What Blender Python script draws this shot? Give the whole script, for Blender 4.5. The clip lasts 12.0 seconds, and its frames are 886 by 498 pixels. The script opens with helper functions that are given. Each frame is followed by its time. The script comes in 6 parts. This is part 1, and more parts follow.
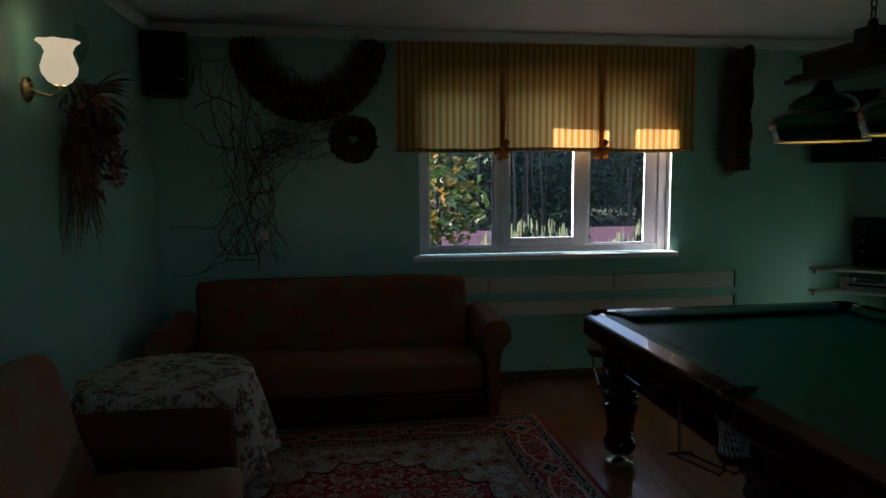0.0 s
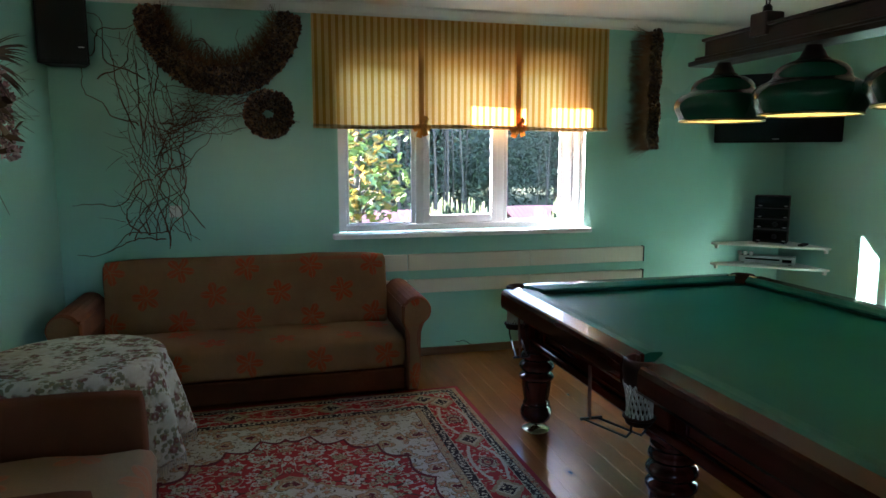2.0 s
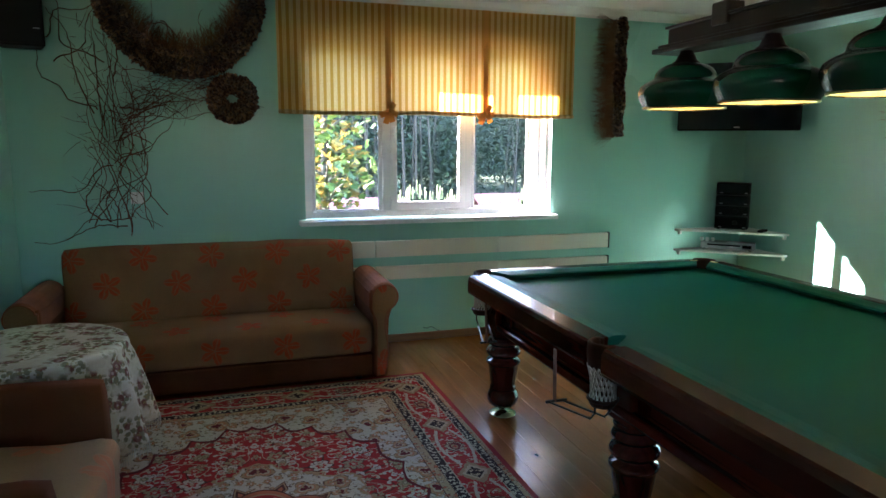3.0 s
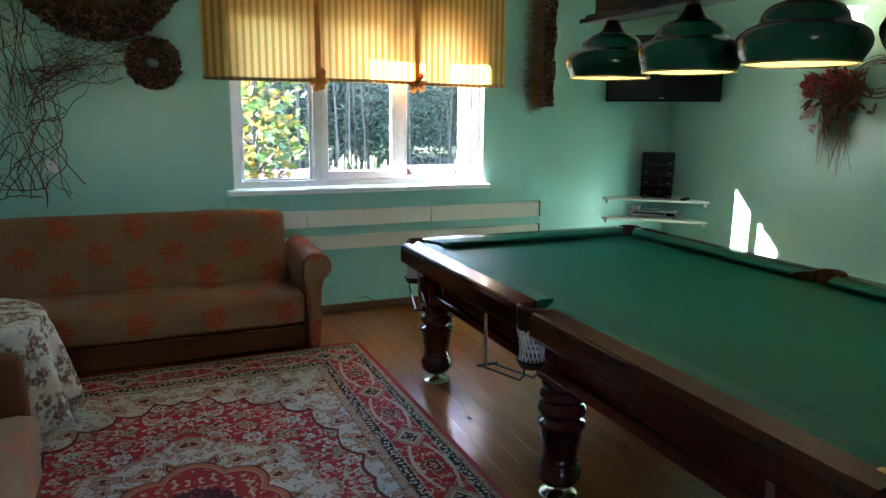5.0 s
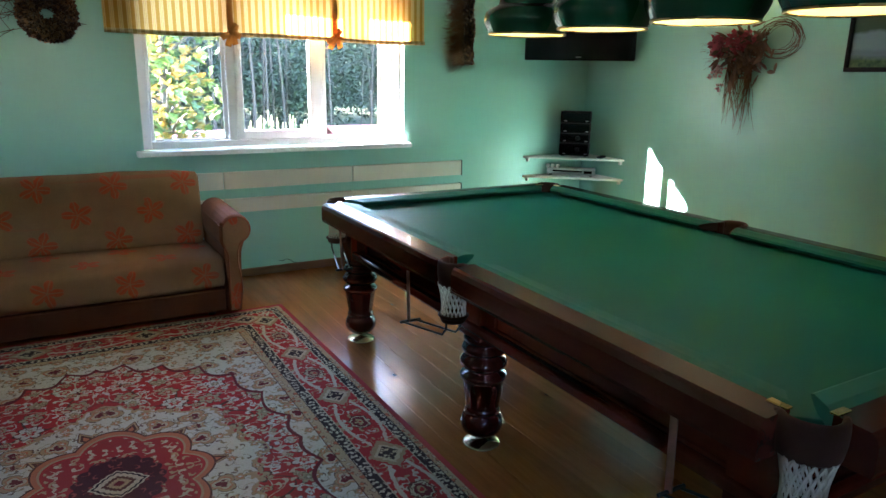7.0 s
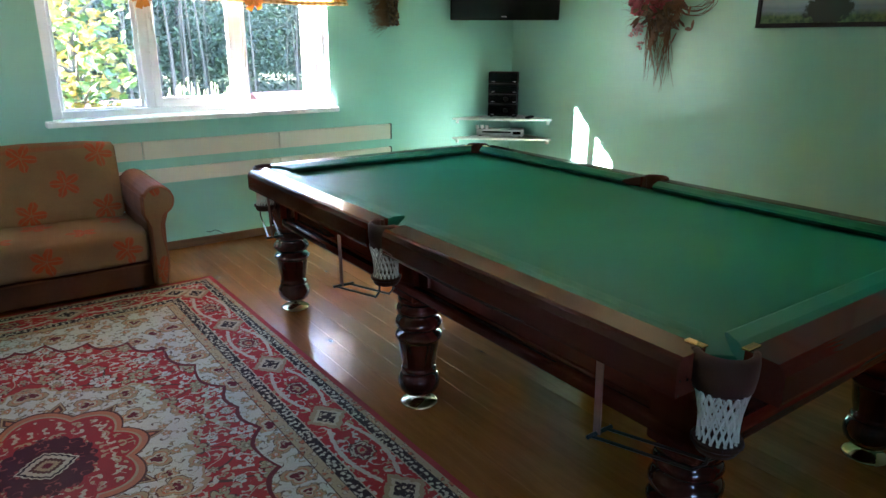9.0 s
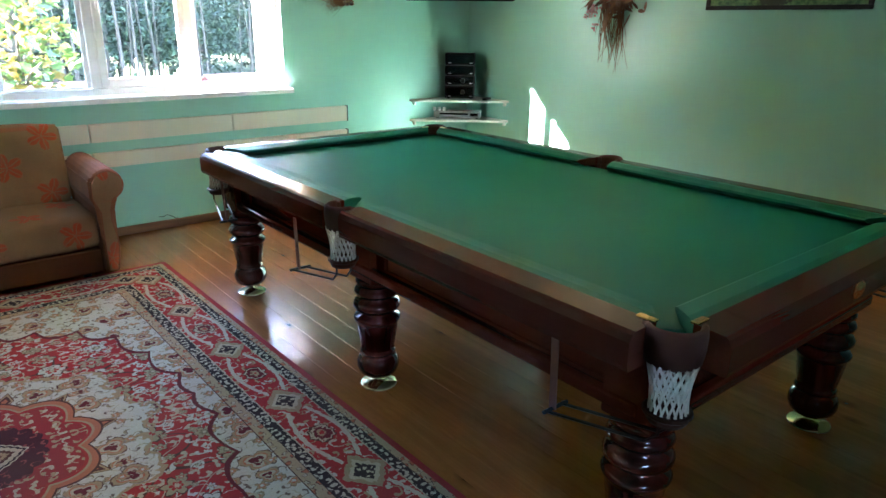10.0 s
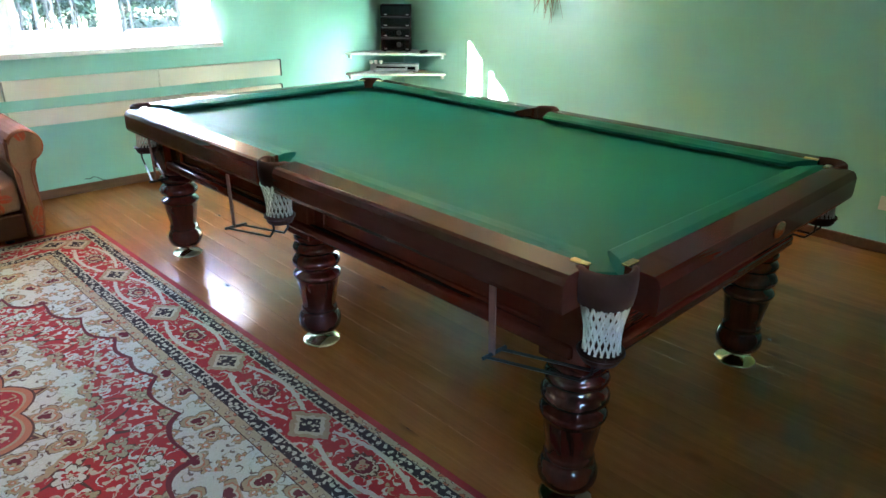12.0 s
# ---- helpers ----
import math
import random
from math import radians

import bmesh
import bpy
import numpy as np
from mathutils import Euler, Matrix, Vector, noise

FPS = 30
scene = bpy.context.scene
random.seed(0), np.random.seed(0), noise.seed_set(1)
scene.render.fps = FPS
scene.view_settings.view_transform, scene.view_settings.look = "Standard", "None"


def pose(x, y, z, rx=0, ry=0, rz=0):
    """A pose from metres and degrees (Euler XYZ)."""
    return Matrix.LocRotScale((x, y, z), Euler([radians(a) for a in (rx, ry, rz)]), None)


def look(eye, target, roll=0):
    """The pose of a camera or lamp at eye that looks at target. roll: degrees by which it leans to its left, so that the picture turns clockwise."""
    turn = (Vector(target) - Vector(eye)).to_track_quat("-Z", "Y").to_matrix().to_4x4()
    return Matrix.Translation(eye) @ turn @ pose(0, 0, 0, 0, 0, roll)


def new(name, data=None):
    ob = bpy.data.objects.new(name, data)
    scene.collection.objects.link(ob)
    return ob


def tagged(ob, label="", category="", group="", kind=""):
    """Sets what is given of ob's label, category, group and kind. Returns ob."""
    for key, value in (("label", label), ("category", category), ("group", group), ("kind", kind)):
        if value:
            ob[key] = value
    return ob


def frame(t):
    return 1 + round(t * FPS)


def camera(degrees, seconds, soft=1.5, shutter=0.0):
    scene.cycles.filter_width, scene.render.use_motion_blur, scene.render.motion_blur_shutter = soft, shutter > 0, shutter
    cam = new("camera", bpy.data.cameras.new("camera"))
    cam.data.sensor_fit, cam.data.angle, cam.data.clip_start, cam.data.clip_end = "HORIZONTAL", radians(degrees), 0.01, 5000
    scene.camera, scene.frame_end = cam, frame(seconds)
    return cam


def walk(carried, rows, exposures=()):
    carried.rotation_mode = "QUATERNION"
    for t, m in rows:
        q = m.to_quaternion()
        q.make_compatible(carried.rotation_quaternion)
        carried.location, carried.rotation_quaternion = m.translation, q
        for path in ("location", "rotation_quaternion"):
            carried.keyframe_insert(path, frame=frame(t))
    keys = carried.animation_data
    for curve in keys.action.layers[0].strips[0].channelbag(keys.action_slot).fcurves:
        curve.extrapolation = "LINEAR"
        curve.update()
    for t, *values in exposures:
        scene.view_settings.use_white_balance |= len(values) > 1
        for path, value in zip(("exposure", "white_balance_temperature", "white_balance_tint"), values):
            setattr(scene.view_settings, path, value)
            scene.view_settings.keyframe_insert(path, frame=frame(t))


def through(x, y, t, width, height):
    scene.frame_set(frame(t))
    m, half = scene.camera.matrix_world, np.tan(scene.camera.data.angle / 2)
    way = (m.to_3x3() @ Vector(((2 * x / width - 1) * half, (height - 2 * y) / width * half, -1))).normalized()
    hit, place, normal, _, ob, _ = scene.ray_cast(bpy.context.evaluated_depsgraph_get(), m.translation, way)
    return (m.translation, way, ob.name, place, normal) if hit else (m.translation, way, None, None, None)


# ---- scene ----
cam = camera(66.54, 12.0)
PATH = [
    (0.0, pose(-1.452, -3.368, 1.542, 83.91, 0.32, -8.24)),
    (0.5, pose(-1.449, -3.372, 1.538, 83.56, 0.14, -9.62)),
    (1.0, pose(-1.446, -3.376, 1.534, 82.91, -0.05, -11.45)),
    (1.5, pose(-1.444, -3.381, 1.530, 82.46, -0.02, -13.21)),
    (2.0, pose(-1.441, -3.385, 1.526, 82.16, -0.08, -14.86)),
    (2.5, pose(-1.438, -3.389, 1.522, 81.76, -0.30, -16.17)),
    (3.0, pose(-1.436, -3.393, 1.517, 81.15, -0.32, -17.53)),
    (5.0, pose(-1.425, -3.410, 1.501, 78.80, -0.71, -23.01)),
    (5.5, pose(-1.422, -3.414, 1.497, 78.38, -0.75, -24.85)),
    (6.0, pose(-1.420, -3.419, 1.493, 77.69, -0.92, -26.30)),
    (6.5, pose(-1.417, -3.423, 1.489, 76.76, -1.04, -27.71)),
    (7.0, pose(-1.414, -3.427, 1.485, 75.67, -1.00, -29.42)),
    (9.0, pose(-1.404, -3.444, 1.469, 72.84, -0.30, -35.29)),
    (9.5, pose(-1.401, -3.448, 1.465, 72.25, -0.55, -37.00)),
    (10.0, pose(-1.398, -3.453, 1.461, 71.46, -0.63, -38.75)),
    (10.5, pose(-1.395, -3.457, 1.456, 70.53, -0.71, -40.06)),
    (11.0, pose(-1.393, -3.461, 1.452, 69.42, -0.76, -41.35)),
    (11.5, pose(-1.390, -3.465, 1.448, 68.57, -0.77, -42.47)),
    (12.0, pose(-1.387, -3.469, 1.444, 67.92, -0.70, -43.77)),
]
EXPOSURES = [(t, e, 5930, 22) for t, e in ((0.0, 2.3), (0.5, 3.15), (1.0, 3.95), (1.5, 4.55), (2.0, 4.85), (3.0, 5.1), (6.0, 5.6), (9.0, 6.15), (10.5, 6.6), (12.0, 7.1))]
walk(cam, PATH, EXPOSURES)

# ---- daylight ----
SUN_WAY = Vector((2.23, -1.0, -0.95)).normalized()
world = bpy.data.worlds.new("sky")
scene.world = world
world.use_nodes = True
wn = world.node_tree
sky = wn.nodes.new("ShaderNodeTexSky")
sky.sky_type = "NISHITA"
sky.sun_disc = False
sky.sun_elevation = math.asin(-SUN_WAY.z)
sky.sun_rotation = math.atan2(-SUN_WAY.x, -SUN_WAY.y)
wn.nodes["Background"].inputs["Strength"].default_value = 0.13
wn.links.new(sky.outputs["Color"], wn.nodes["Background"].inputs["Color"])
sun_data = bpy.data.lights.new("sun", "SUN")
sun_data.energy = 4.2
sun_data.angle = radians(0.6)
sun_data.color = (1.0, 0.93, 0.82)
sun = new("sun", sun_data)
sun.matrix_world = look((-20, 12, 12), Vector((-20, 12, 12)) + SUN_WAY)


# ---- node shorthand ----
class Nodes:
    """Small builder for a procedural material."""

    def __init__(self, name):
        self.mat = bpy.data.materials.new(name)
        self.mat.use_nodes = True
        self.t = self.mat.node_tree
        self.bsdf = self.t.nodes["Principled BSDF"]
        self.out = self.t.nodes["Material Output"]
        self.co = self.t.nodes.new("ShaderNodeTexCoord")

    def put(self, v, socket):
        if isinstance(v, bpy.types.NodeSocket):
            self.t.links.new(v, socket)
        elif isinstance(v, (tuple, list)):
            socket.default_value = (*v, 1.0) if len(socket.default_value) == 4 and len(v) == 3 else v
        else:
            socket.default_value = v

    def obj(self):
        return self.co.outputs["Object"]

    def map(self, v, scale=(1, 1, 1), loc=(0, 0, 0), rot=(0, 0, 0)):
        n = self.t.nodes.new("ShaderNodeMapping")
        self.put(v, n.inputs["Vector"])
        n.inputs["Scale"].default_value = scale
        n.inputs["Location"].default_value = loc
        n.inputs["Rotation"].default_value = rot
        return n.outputs["Vector"]

    def noise(self, v, scale, detail=3.0, rough=0.5, warp=0.0):
        n = self.t.nodes.new("ShaderNodeTexNoise")
        self.put(v, n.inputs["Vector"])
        n.inputs["Scale"].default_value = scale
        n.inputs["Detail"].default_value = detail
        n.inputs["Roughness"].default_value = rough
        n.inputs["Distortion"].default_value = warp
        return n.outputs["Fac"]

    def voronoi(self, v, scale, feature="F1"):
        n = self.t.nodes.new("ShaderNodeTexVoronoi")
        n.feature = feature
        self.put(v, n.inputs["Vector"])
        n.inputs["Scale"].default_value = scale
        return n.outputs["Distance"]

    def vcolor(self, v, scale):
        n = self.t.nodes.new("ShaderNodeTexVoronoi")
        self.put(v, n.inputs["Vector"])
        n.inputs["Scale"].default_value = scale
        return n.outputs["Color"]

    def m(self, op, a, b=0.0, c=0.0):
        n = self.t.nodes.new("ShaderNodeMath")
        n.operation = op
        self.put(a, n.inputs[0])
        self.put(b, n.inputs[1])
        self.put(c, n.inputs[2])
        return n.outputs[0]

    def xyz(self, v):
        n = self.t.nodes.new("ShaderNodeSeparateXYZ")
        self.put(v, n.inputs[0])
        return n.outputs[0], n.outputs[1], n.outputs[2]

    def vec(self, x, y, z=0.0):
        n = self.t.nodes.new("ShaderNodeCombineXYZ")
        self.put(x, n.inputs[0])
        self.put(y, n.inputs[1])
        self.put(z, n.inputs[2])
        return n.outputs[0]

    def mix(self, f, a, b, mode="MIX"):
        n = self.t.nodes.new("ShaderNodeMix")
        n.data_type = "RGBA"
        n.blend_type = mode
        self.put(f, n.inputs[0])
        self.put(a, n.inputs[6])
        self.put(b, n.inputs[7])
        return n.outputs[2]

    def step(self, v, lo, hi, a=0.0, b=1.0):
        n = self.t.nodes.new("ShaderNodeMapRange")
        n.clamp = True
        self.put(v, n.inputs[0])
        for i, q in enumerate((lo, hi, a, b)):
            self.put(q, n.inputs[i + 1])
        return n.outputs[0]

    def rand(self):
        return self.t.nodes.new("ShaderNodeObjectInfo").outputs["Random"]

    def island(self):
        return self.t.nodes.new("ShaderNodeNewGeometry").outputs["Random Per Island"]

    def bump(self, h, strength=0.3, dist=0.005):
        n = self.t.nodes.new("ShaderNodeBump")
        n.inputs["Strength"].default_value = strength
        n.inputs["Distance"].default_value = dist
        self.put(h, n.inputs["Height"])
        self.put(n.outputs[0], self.bsdf.inputs["Normal"])

    def set(self, color=None, rough=None, metal=None, spec=None, coat=None, sheen=None):
        for k, v in (("Base Color", color), ("Roughness", rough), ("Metallic", metal), ("Specular IOR Level", spec), ("Coat Weight", coat), ("Sheen Weight", sheen)):
            if v is not None:
                self.put(v, self.bsdf.inputs[k])
        return self.mat


def simple(name, color, rough=0.5, metal=0.0, vary=0.12, scale=14.0, bump=0.12, coat=0.0, spec=0.4, sheen=0.0):
    """A plain surface with two scales of variation and fine relief."""
    k = Nodes(name)
    big = k.noise(k.obj(), scale * 0.25, 3)
    fine = k.noise(k.obj(), scale * 6, 4)
    dark = tuple(c * (1 - vary) for c in color)
    lite = tuple(min(1.0, c * (1 + vary)) for c in color)
    c = k.mix(k.step(big, 0.3, 0.7), dark, lite)
    c = k.mix(k.m("MULTIPLY", k.step(fine, 0.35, 0.75), vary), c, dark)
    k.bump(fine, bump, 0.002)
    return k.set(c, k.step(big, 0.3, 0.7, max(0.02, rough - 0.06), rough + 0.06), metal, coat=coat, spec=spec, sheen=sheen)


def wood(name, dark, lite, rough=0.3, axis=1, coat=0.0, scale=1.0, bump=0.08):
    """Wood with the grain along one axis of the object."""
    k = Nodes(name)
    s = [9.0 * scale] * 3
    s[axis] = 0.7 * scale
    v = k.map(k.obj(), tuple(s))
    g = k.noise(v, 2.2, 6, 0.6, 1.2)
    f = k.noise(k.map(k.obj(), tuple(q * 2.6 for q in s)), 2.0, 2)
    c = k.mix(k.step(g, 0.2, 0.8), dark, lite)
    if bump > 0:
        c = k.mix(k.step(f, 0.45, 0.75, 0, 0.45), c, dark)
        k.bump(f, bump, 0.001)
        return k.set(c, k.step(g, 0.3, 0.7, rough * 0.85, rough * 1.2), coat=coat)
    smear = k.noise(k.obj(), 1.5, 2)
    return k.set(c, k.step(smear, 0.2, 0.8, rough * 0.9, rough * 1.15), coat=coat, spec=0.18)


def wall_paint():
    k = Nodes("mint_wall_paint")
    big = k.noise(k.obj(), 0.9, 3)
    roller = k.noise(k.obj(), 140, 3, 0.6)
    lump = k.noise(k.obj(), 9, 4)
    c = k.mix(k.step(big, 0.3, 0.7), (0.285, 0.575, 0.485), (0.32, 0.62, 0.525))
    c = k.mix(k.step(lump, 0.55, 0.75, 0, 0.12), c, (0.27, 0.52, 0.43))
    h = k.m("ADD", k.m("MULTIPLY", roller, 0.4), lump)
    k.bump(h, 0.08, 0.004)
    return k.set(c, k.step(big, 0.3, 0.7, 0.27, 0.36), spec=0.5)


def glass_pane():
    k = Nodes("window_glass")
    g = k.t.nodes.new("ShaderNodeBsdfGlossy")
    g.inputs["Roughness"].default_value = 0.01
    tr = k.t.nodes.new("ShaderNodeBsdfTransparent")
    fr = k.t.nodes.new("ShaderNodeFresnel")
    fr.inputs["IOR"].default_value = 1.35
    mx = k.t.nodes.new("ShaderNodeMixShader")
    k.put(fr.outputs[0], mx.inputs[0])
    k.put(tr.outputs[0], mx.inputs[1])
    k.put(g.outputs[0], mx.inputs[2])
    k.put(mx.outputs[0], k.out.inputs["Surface"])
    return k.mat


def glow(name, color, strength):
    k = Nodes(name)
    k.put(color, k.bsdf.inputs["Emission Color"])
    k.bsdf.inputs["Emission Strength"].default_value = strength
    return k.set(color, 0.5)


def leaf_mat(name, cols, through=0.35, rough=0.5):
    k = Nodes(name)
    r = k.island()
    c = k.mix(k.step(r, 0.0, 0.5), cols[0], cols[1])
    c = k.mix(k.step(r, 0.5, 1.0), c, cols[2])
    c = k.mix(k.step(k.noise(k.obj(), 3.0, 2), 0.4, 0.7, 0, 0.5), c, cols[0])
    k.set(c, rough)
    tl = k.t.nodes.new("ShaderNodeBsdfTranslucent")
    k.put(c, tl.inputs["Color"])
    mx = k.t.nodes.new("ShaderNodeMixShader")
    mx.inputs[0].default_value = through
    k.put(k.bsdf.outputs[0], mx.inputs[1])
    k.put(tl.outputs[0], mx.inputs[2])
    k.put(mx.outputs[0], k.out.inputs["Surface"])
    return k.mat


# ---- mesh shorthand ----
def mesh_of(name, bm, material, smooth=False):
    me = bpy.data.meshes.new(name)
    bmesh.ops.recalc_face_normals(bm, faces=bm.faces)
    bm.to_mesh(me)
    bm.free()
    if material:
        me.materials.append(material)
    if smooth:
        for p in me.polygons:
            p.use_smooth = True
    return me


def part(name, bm, material, parent=None, label="", smooth=False):
    """Links a bmesh as one mesh object under a thing or a part."""
    ob = new(name, mesh_of(name, bm, material, smooth))
    if parent is not None:
        ob.parent = parent
    return tagged(ob, label=label)


def thing(name, label, category, loc=(0, 0, 0), turn=0.0, group=""):
    ob = new(name)
    ob.empty_display_size = 0.1
    ob.matrix_basis = pose(*loc, 0, 0, turn)
    return tagged(ob, label, category, group)


def box(bm, a, b, bevel=0.0, seg=2, m=None):
    """A box between two corners, with rounded edges."""
    vs = bmesh.ops.create_cube(bm, size=1.0)["verts"]
    c = [(a[i] + b[i]) / 2 for i in range(3)]
    s = [abs(b[i] - a[i]) for i in range(3)]
    for v in vs:
        v.co = Vector((c[0] + v.co.x * s[0], c[1] + v.co.y * s[1], c[2] + v.co.z * s[2]))
    fs = list({f for v in vs for f in v.link_faces})
    if bevel > 0:
        es = list({e for f in fs for e in f.edges})
        r = bmesh.ops.bevel(bm, geom=es, offset=min(bevel, min(s) * 0.49), segments=seg, affect="EDGES", profile=0.5)
        vs = list({v for f in r["faces"] for v in f.verts} | {v for v in vs if v.is_valid})
    if m is not None:
        bmesh.ops.transform(bm, matrix=m, verts=vs)
    return bm


def boxes(*specs, bevel=0.0, seg=2):
    bm = bmesh.new()
    for a, b in specs:
        box(bm, a, b, bevel, seg)
    return bm


def lathe(profile, n=24, bm=None, at=(0, 0, 0), flute=None):
    """A turned body from (radius, height) pairs. flute: (low, high, count, depth) of carved channels."""
    bm = bm or bmesh.new()
    rings = []
    for r, z in profile:
        ring = []
        for i in range(n):
            a = 2 * math.pi * i / n
            q = r
            if flute and flute[0] < z < flute[1]:
                q = r - flute[3] * max(0.0, math.cos(a * flute[2]))
            ring.append(bm.verts.new((at[0] + q * math.cos(a), at[1] + q * math.sin(a), at[2] + z)))
        rings.append(ring)
    for lo, hi in zip(rings, rings[1:]):
        for i in range(n):
            bm.faces.new((lo[i], lo[(i + 1) % n], hi[(i + 1) % n], hi[i]))
    if profile[0][0] > 1e-4:
        bm.faces.new(list(reversed(rings[0])))
    if profile[-1][0] > 1e-4:
        bm.faces.new(rings[-1])
    return bm


def tube(bm, pts, r, n=6, r_end=None):
    """A rod along a line of points, tapering if r_end is given."""
    pts = [Vector(p) for p in pts]
    rings = []
    for i, p in enumerate(pts):
        d = (pts[min(i + 1, len(pts) - 1)] - pts[max(i - 1, 0)]).normalized()
        u = d.cross(Vector((0.31, 0.17, 0.93)))
        if u.length < 0.05:
            u = d.cross(Vector((1, 0, 0)))
        u.normalize()
        w = d.cross(u)
        q = r if r_end is None else r + (r_end - r) * i / max(1, len(pts) - 1)
        rings.append([bm.verts.new(p + q * (math.cos(2 * math.pi * k / n) * u + math.sin(2 * math.pi * k / n) * w)) for k in range(n)])
    for a, b in zip(rings, rings[1:]):
        for k in range(n):
            bm.faces.new((a[k], a[(k + 1) % n], b[(k + 1) % n], b[k]))
    bm.faces.new(list(reversed(rings[0])))
    bm.faces.new(rings[-1])
    return bm


def extrude_outline(pts, axis, lo, hi, bevel=0.0, bm=None, seg=2):
    """A prism of a closed outline. axis: the axis along which it runs; pts are in the other two, in order."""
    bm = bm or bmesh.new()
    def place(p, h):
        q = list(p)
        q.insert(axis, h)
        return q
    a = [bm.verts.new(place(p, lo)) for p in pts]
    b = [bm.verts.new(place(p, hi)) for p in pts]
    n = len(pts)
    caps = [bm.faces.new(a), bm.faces.new(b)]
    for i in range(n):
        bm.faces.new((a[i], a[(i + 1) % n], b[(i + 1) % n], b[i]))
    if bevel > 0:
        es = list({e for f in caps for e in f.edges})
        bmesh.ops.bevel(bm, geom=es, offset=bevel, segments=seg, affect="EDGES", profile=0.5)
    return bm


LAMP_W, SCONCE_W, REAR_W = 0.006, 0.022, 0.008

# ---- plan of the room ----
XW, XE, YN, YS, HC = -2.751, 2.922, 1.547, -4.75, 2.58
WX0, WX1, WZ0, WZ1 = -0.915, 1.034, 0.955, 2.305
GY = 1.655

paint = wall_paint()
white_paint = simple("white_ceiling_paint", (0.80, 0.80, 0.77), 0.7, vary=0.03, bump=0.2)
white_pvc = simple("white_window_plastic", (0.82, 0.83, 0.84), 0.28, vary=0.03, bump=0.02)
pine_skirting = wood("stained_skirting_wood", (0.12, 0.05, 0.02), (0.26, 0.12, 0.05), 0.35, axis=0)


def wall_block(name, spec):
    return tagged(part(name, boxes(*spec), paint), label="mint green painted plaster wall", category="wall", kind="structure")


T_WALL = 0.42
wall_block("wall_north", [((XW - 0.3, YN, -0.1), (WX0, YN + T_WALL, HC + 0.2)), ((WX1, YN, -0.1), (XE + 0.3, YN + T_WALL, HC + 0.2)),
                          ((WX0, YN, -0.1), (WX1, YN + T_WALL, WZ0 - 0.03)), ((WX0, YN, WZ1), (WX1, YN + T_WALL, HC + 0.2))])
wall_block("wall_east", [((XE, YS - 0.3, -0.1), (XE + 0.3, YN, HC + 0.2))])
wall_block("wall_west", [((XW - 0.3, YS - 0.3, -0.1), (XW, YN, HC + 0.2))])
SX0, SX1, SZ0, SZ1 = -1.75, -0.85, 1.25, 2.05
wall_block("wall_south", [((XW, YS - 0.3, -0.1), (SX0, YS, HC + 0.2)), ((SX1, YS - 0.3, -0.1), (XE, YS, HC + 0.2)), ((SX0, YS - 0.3, -0.1), (SX1, YS, SZ0)), ((SX0, YS - 0.3, SZ1), (SX1, YS, HC + 0.2))])
tagged(part("ceiling", boxes(((XW, YS, HC), (XE, YN, HC + 0.2))), white_paint), "matt white painted ceiling", "ceiling", kind="structure")


def cornice(name, a, b, inward):
    """A small white moulding along the top of a wall."""
    prof = [(0.0, -0.075), (0.012, -0.075), (0.016, -0.055), (0.03, -0.04), (0.05, -0.02), (0.055, -0.002), (0.0, -0.002)]
    bm = bmesh.new()
    a, b, w = Vector(a), Vector(b), Vector(inward)
    A = [bm.verts.new(a + w * (d + 0.001) + Vector((0, 0, HC + z))) for d, z in prof]
    B = [bm.verts.new(b + w * (d + 0.001) + Vector((0, 0, HC + z))) for d, z in prof]
    bm.faces.new(A), bm.faces.new(B)
    for i in range(len(prof)):
        bm.faces.new((A[i], A[(i + 1) % len(prof)], B[(i + 1) % len(prof)], B[i]))
    tagged(part(name, bm, white_paint), "white moulded ceiling cornice", "cornice", kind="structure")


cornice("trim_north", (XW, YN, 0), (XE, YN, 0), (0, -1, 0))
cornice("trim_east", (XE, YS, 0), (XE, YN - 0.06, 0), (-1, 0, 0))
cornice("trim_west", (XW, YS, 0), (XW, YN - 0.06, 0), (1, 0, 0))
for nm, a, b in (("baseboard_north", (XW + 0.001, YN - 0.018, 0.001), (XE - 0.001, YN - 0.001, 0.062)), ("baseboard_east", (XE - 0.018, YS, 0.001), (XE - 0.001, YN - 0.02, 0.062)),
                 ("baseboard_west", (XW + 0.001, YS, 0.001), (XW + 0.018, YN - 0.02, 0.062))):
    tagged(part(nm, boxes((a, b), bevel=0.006), pine_skirting), "brown stained wooden skirting board", "baseboard", kind="structure")


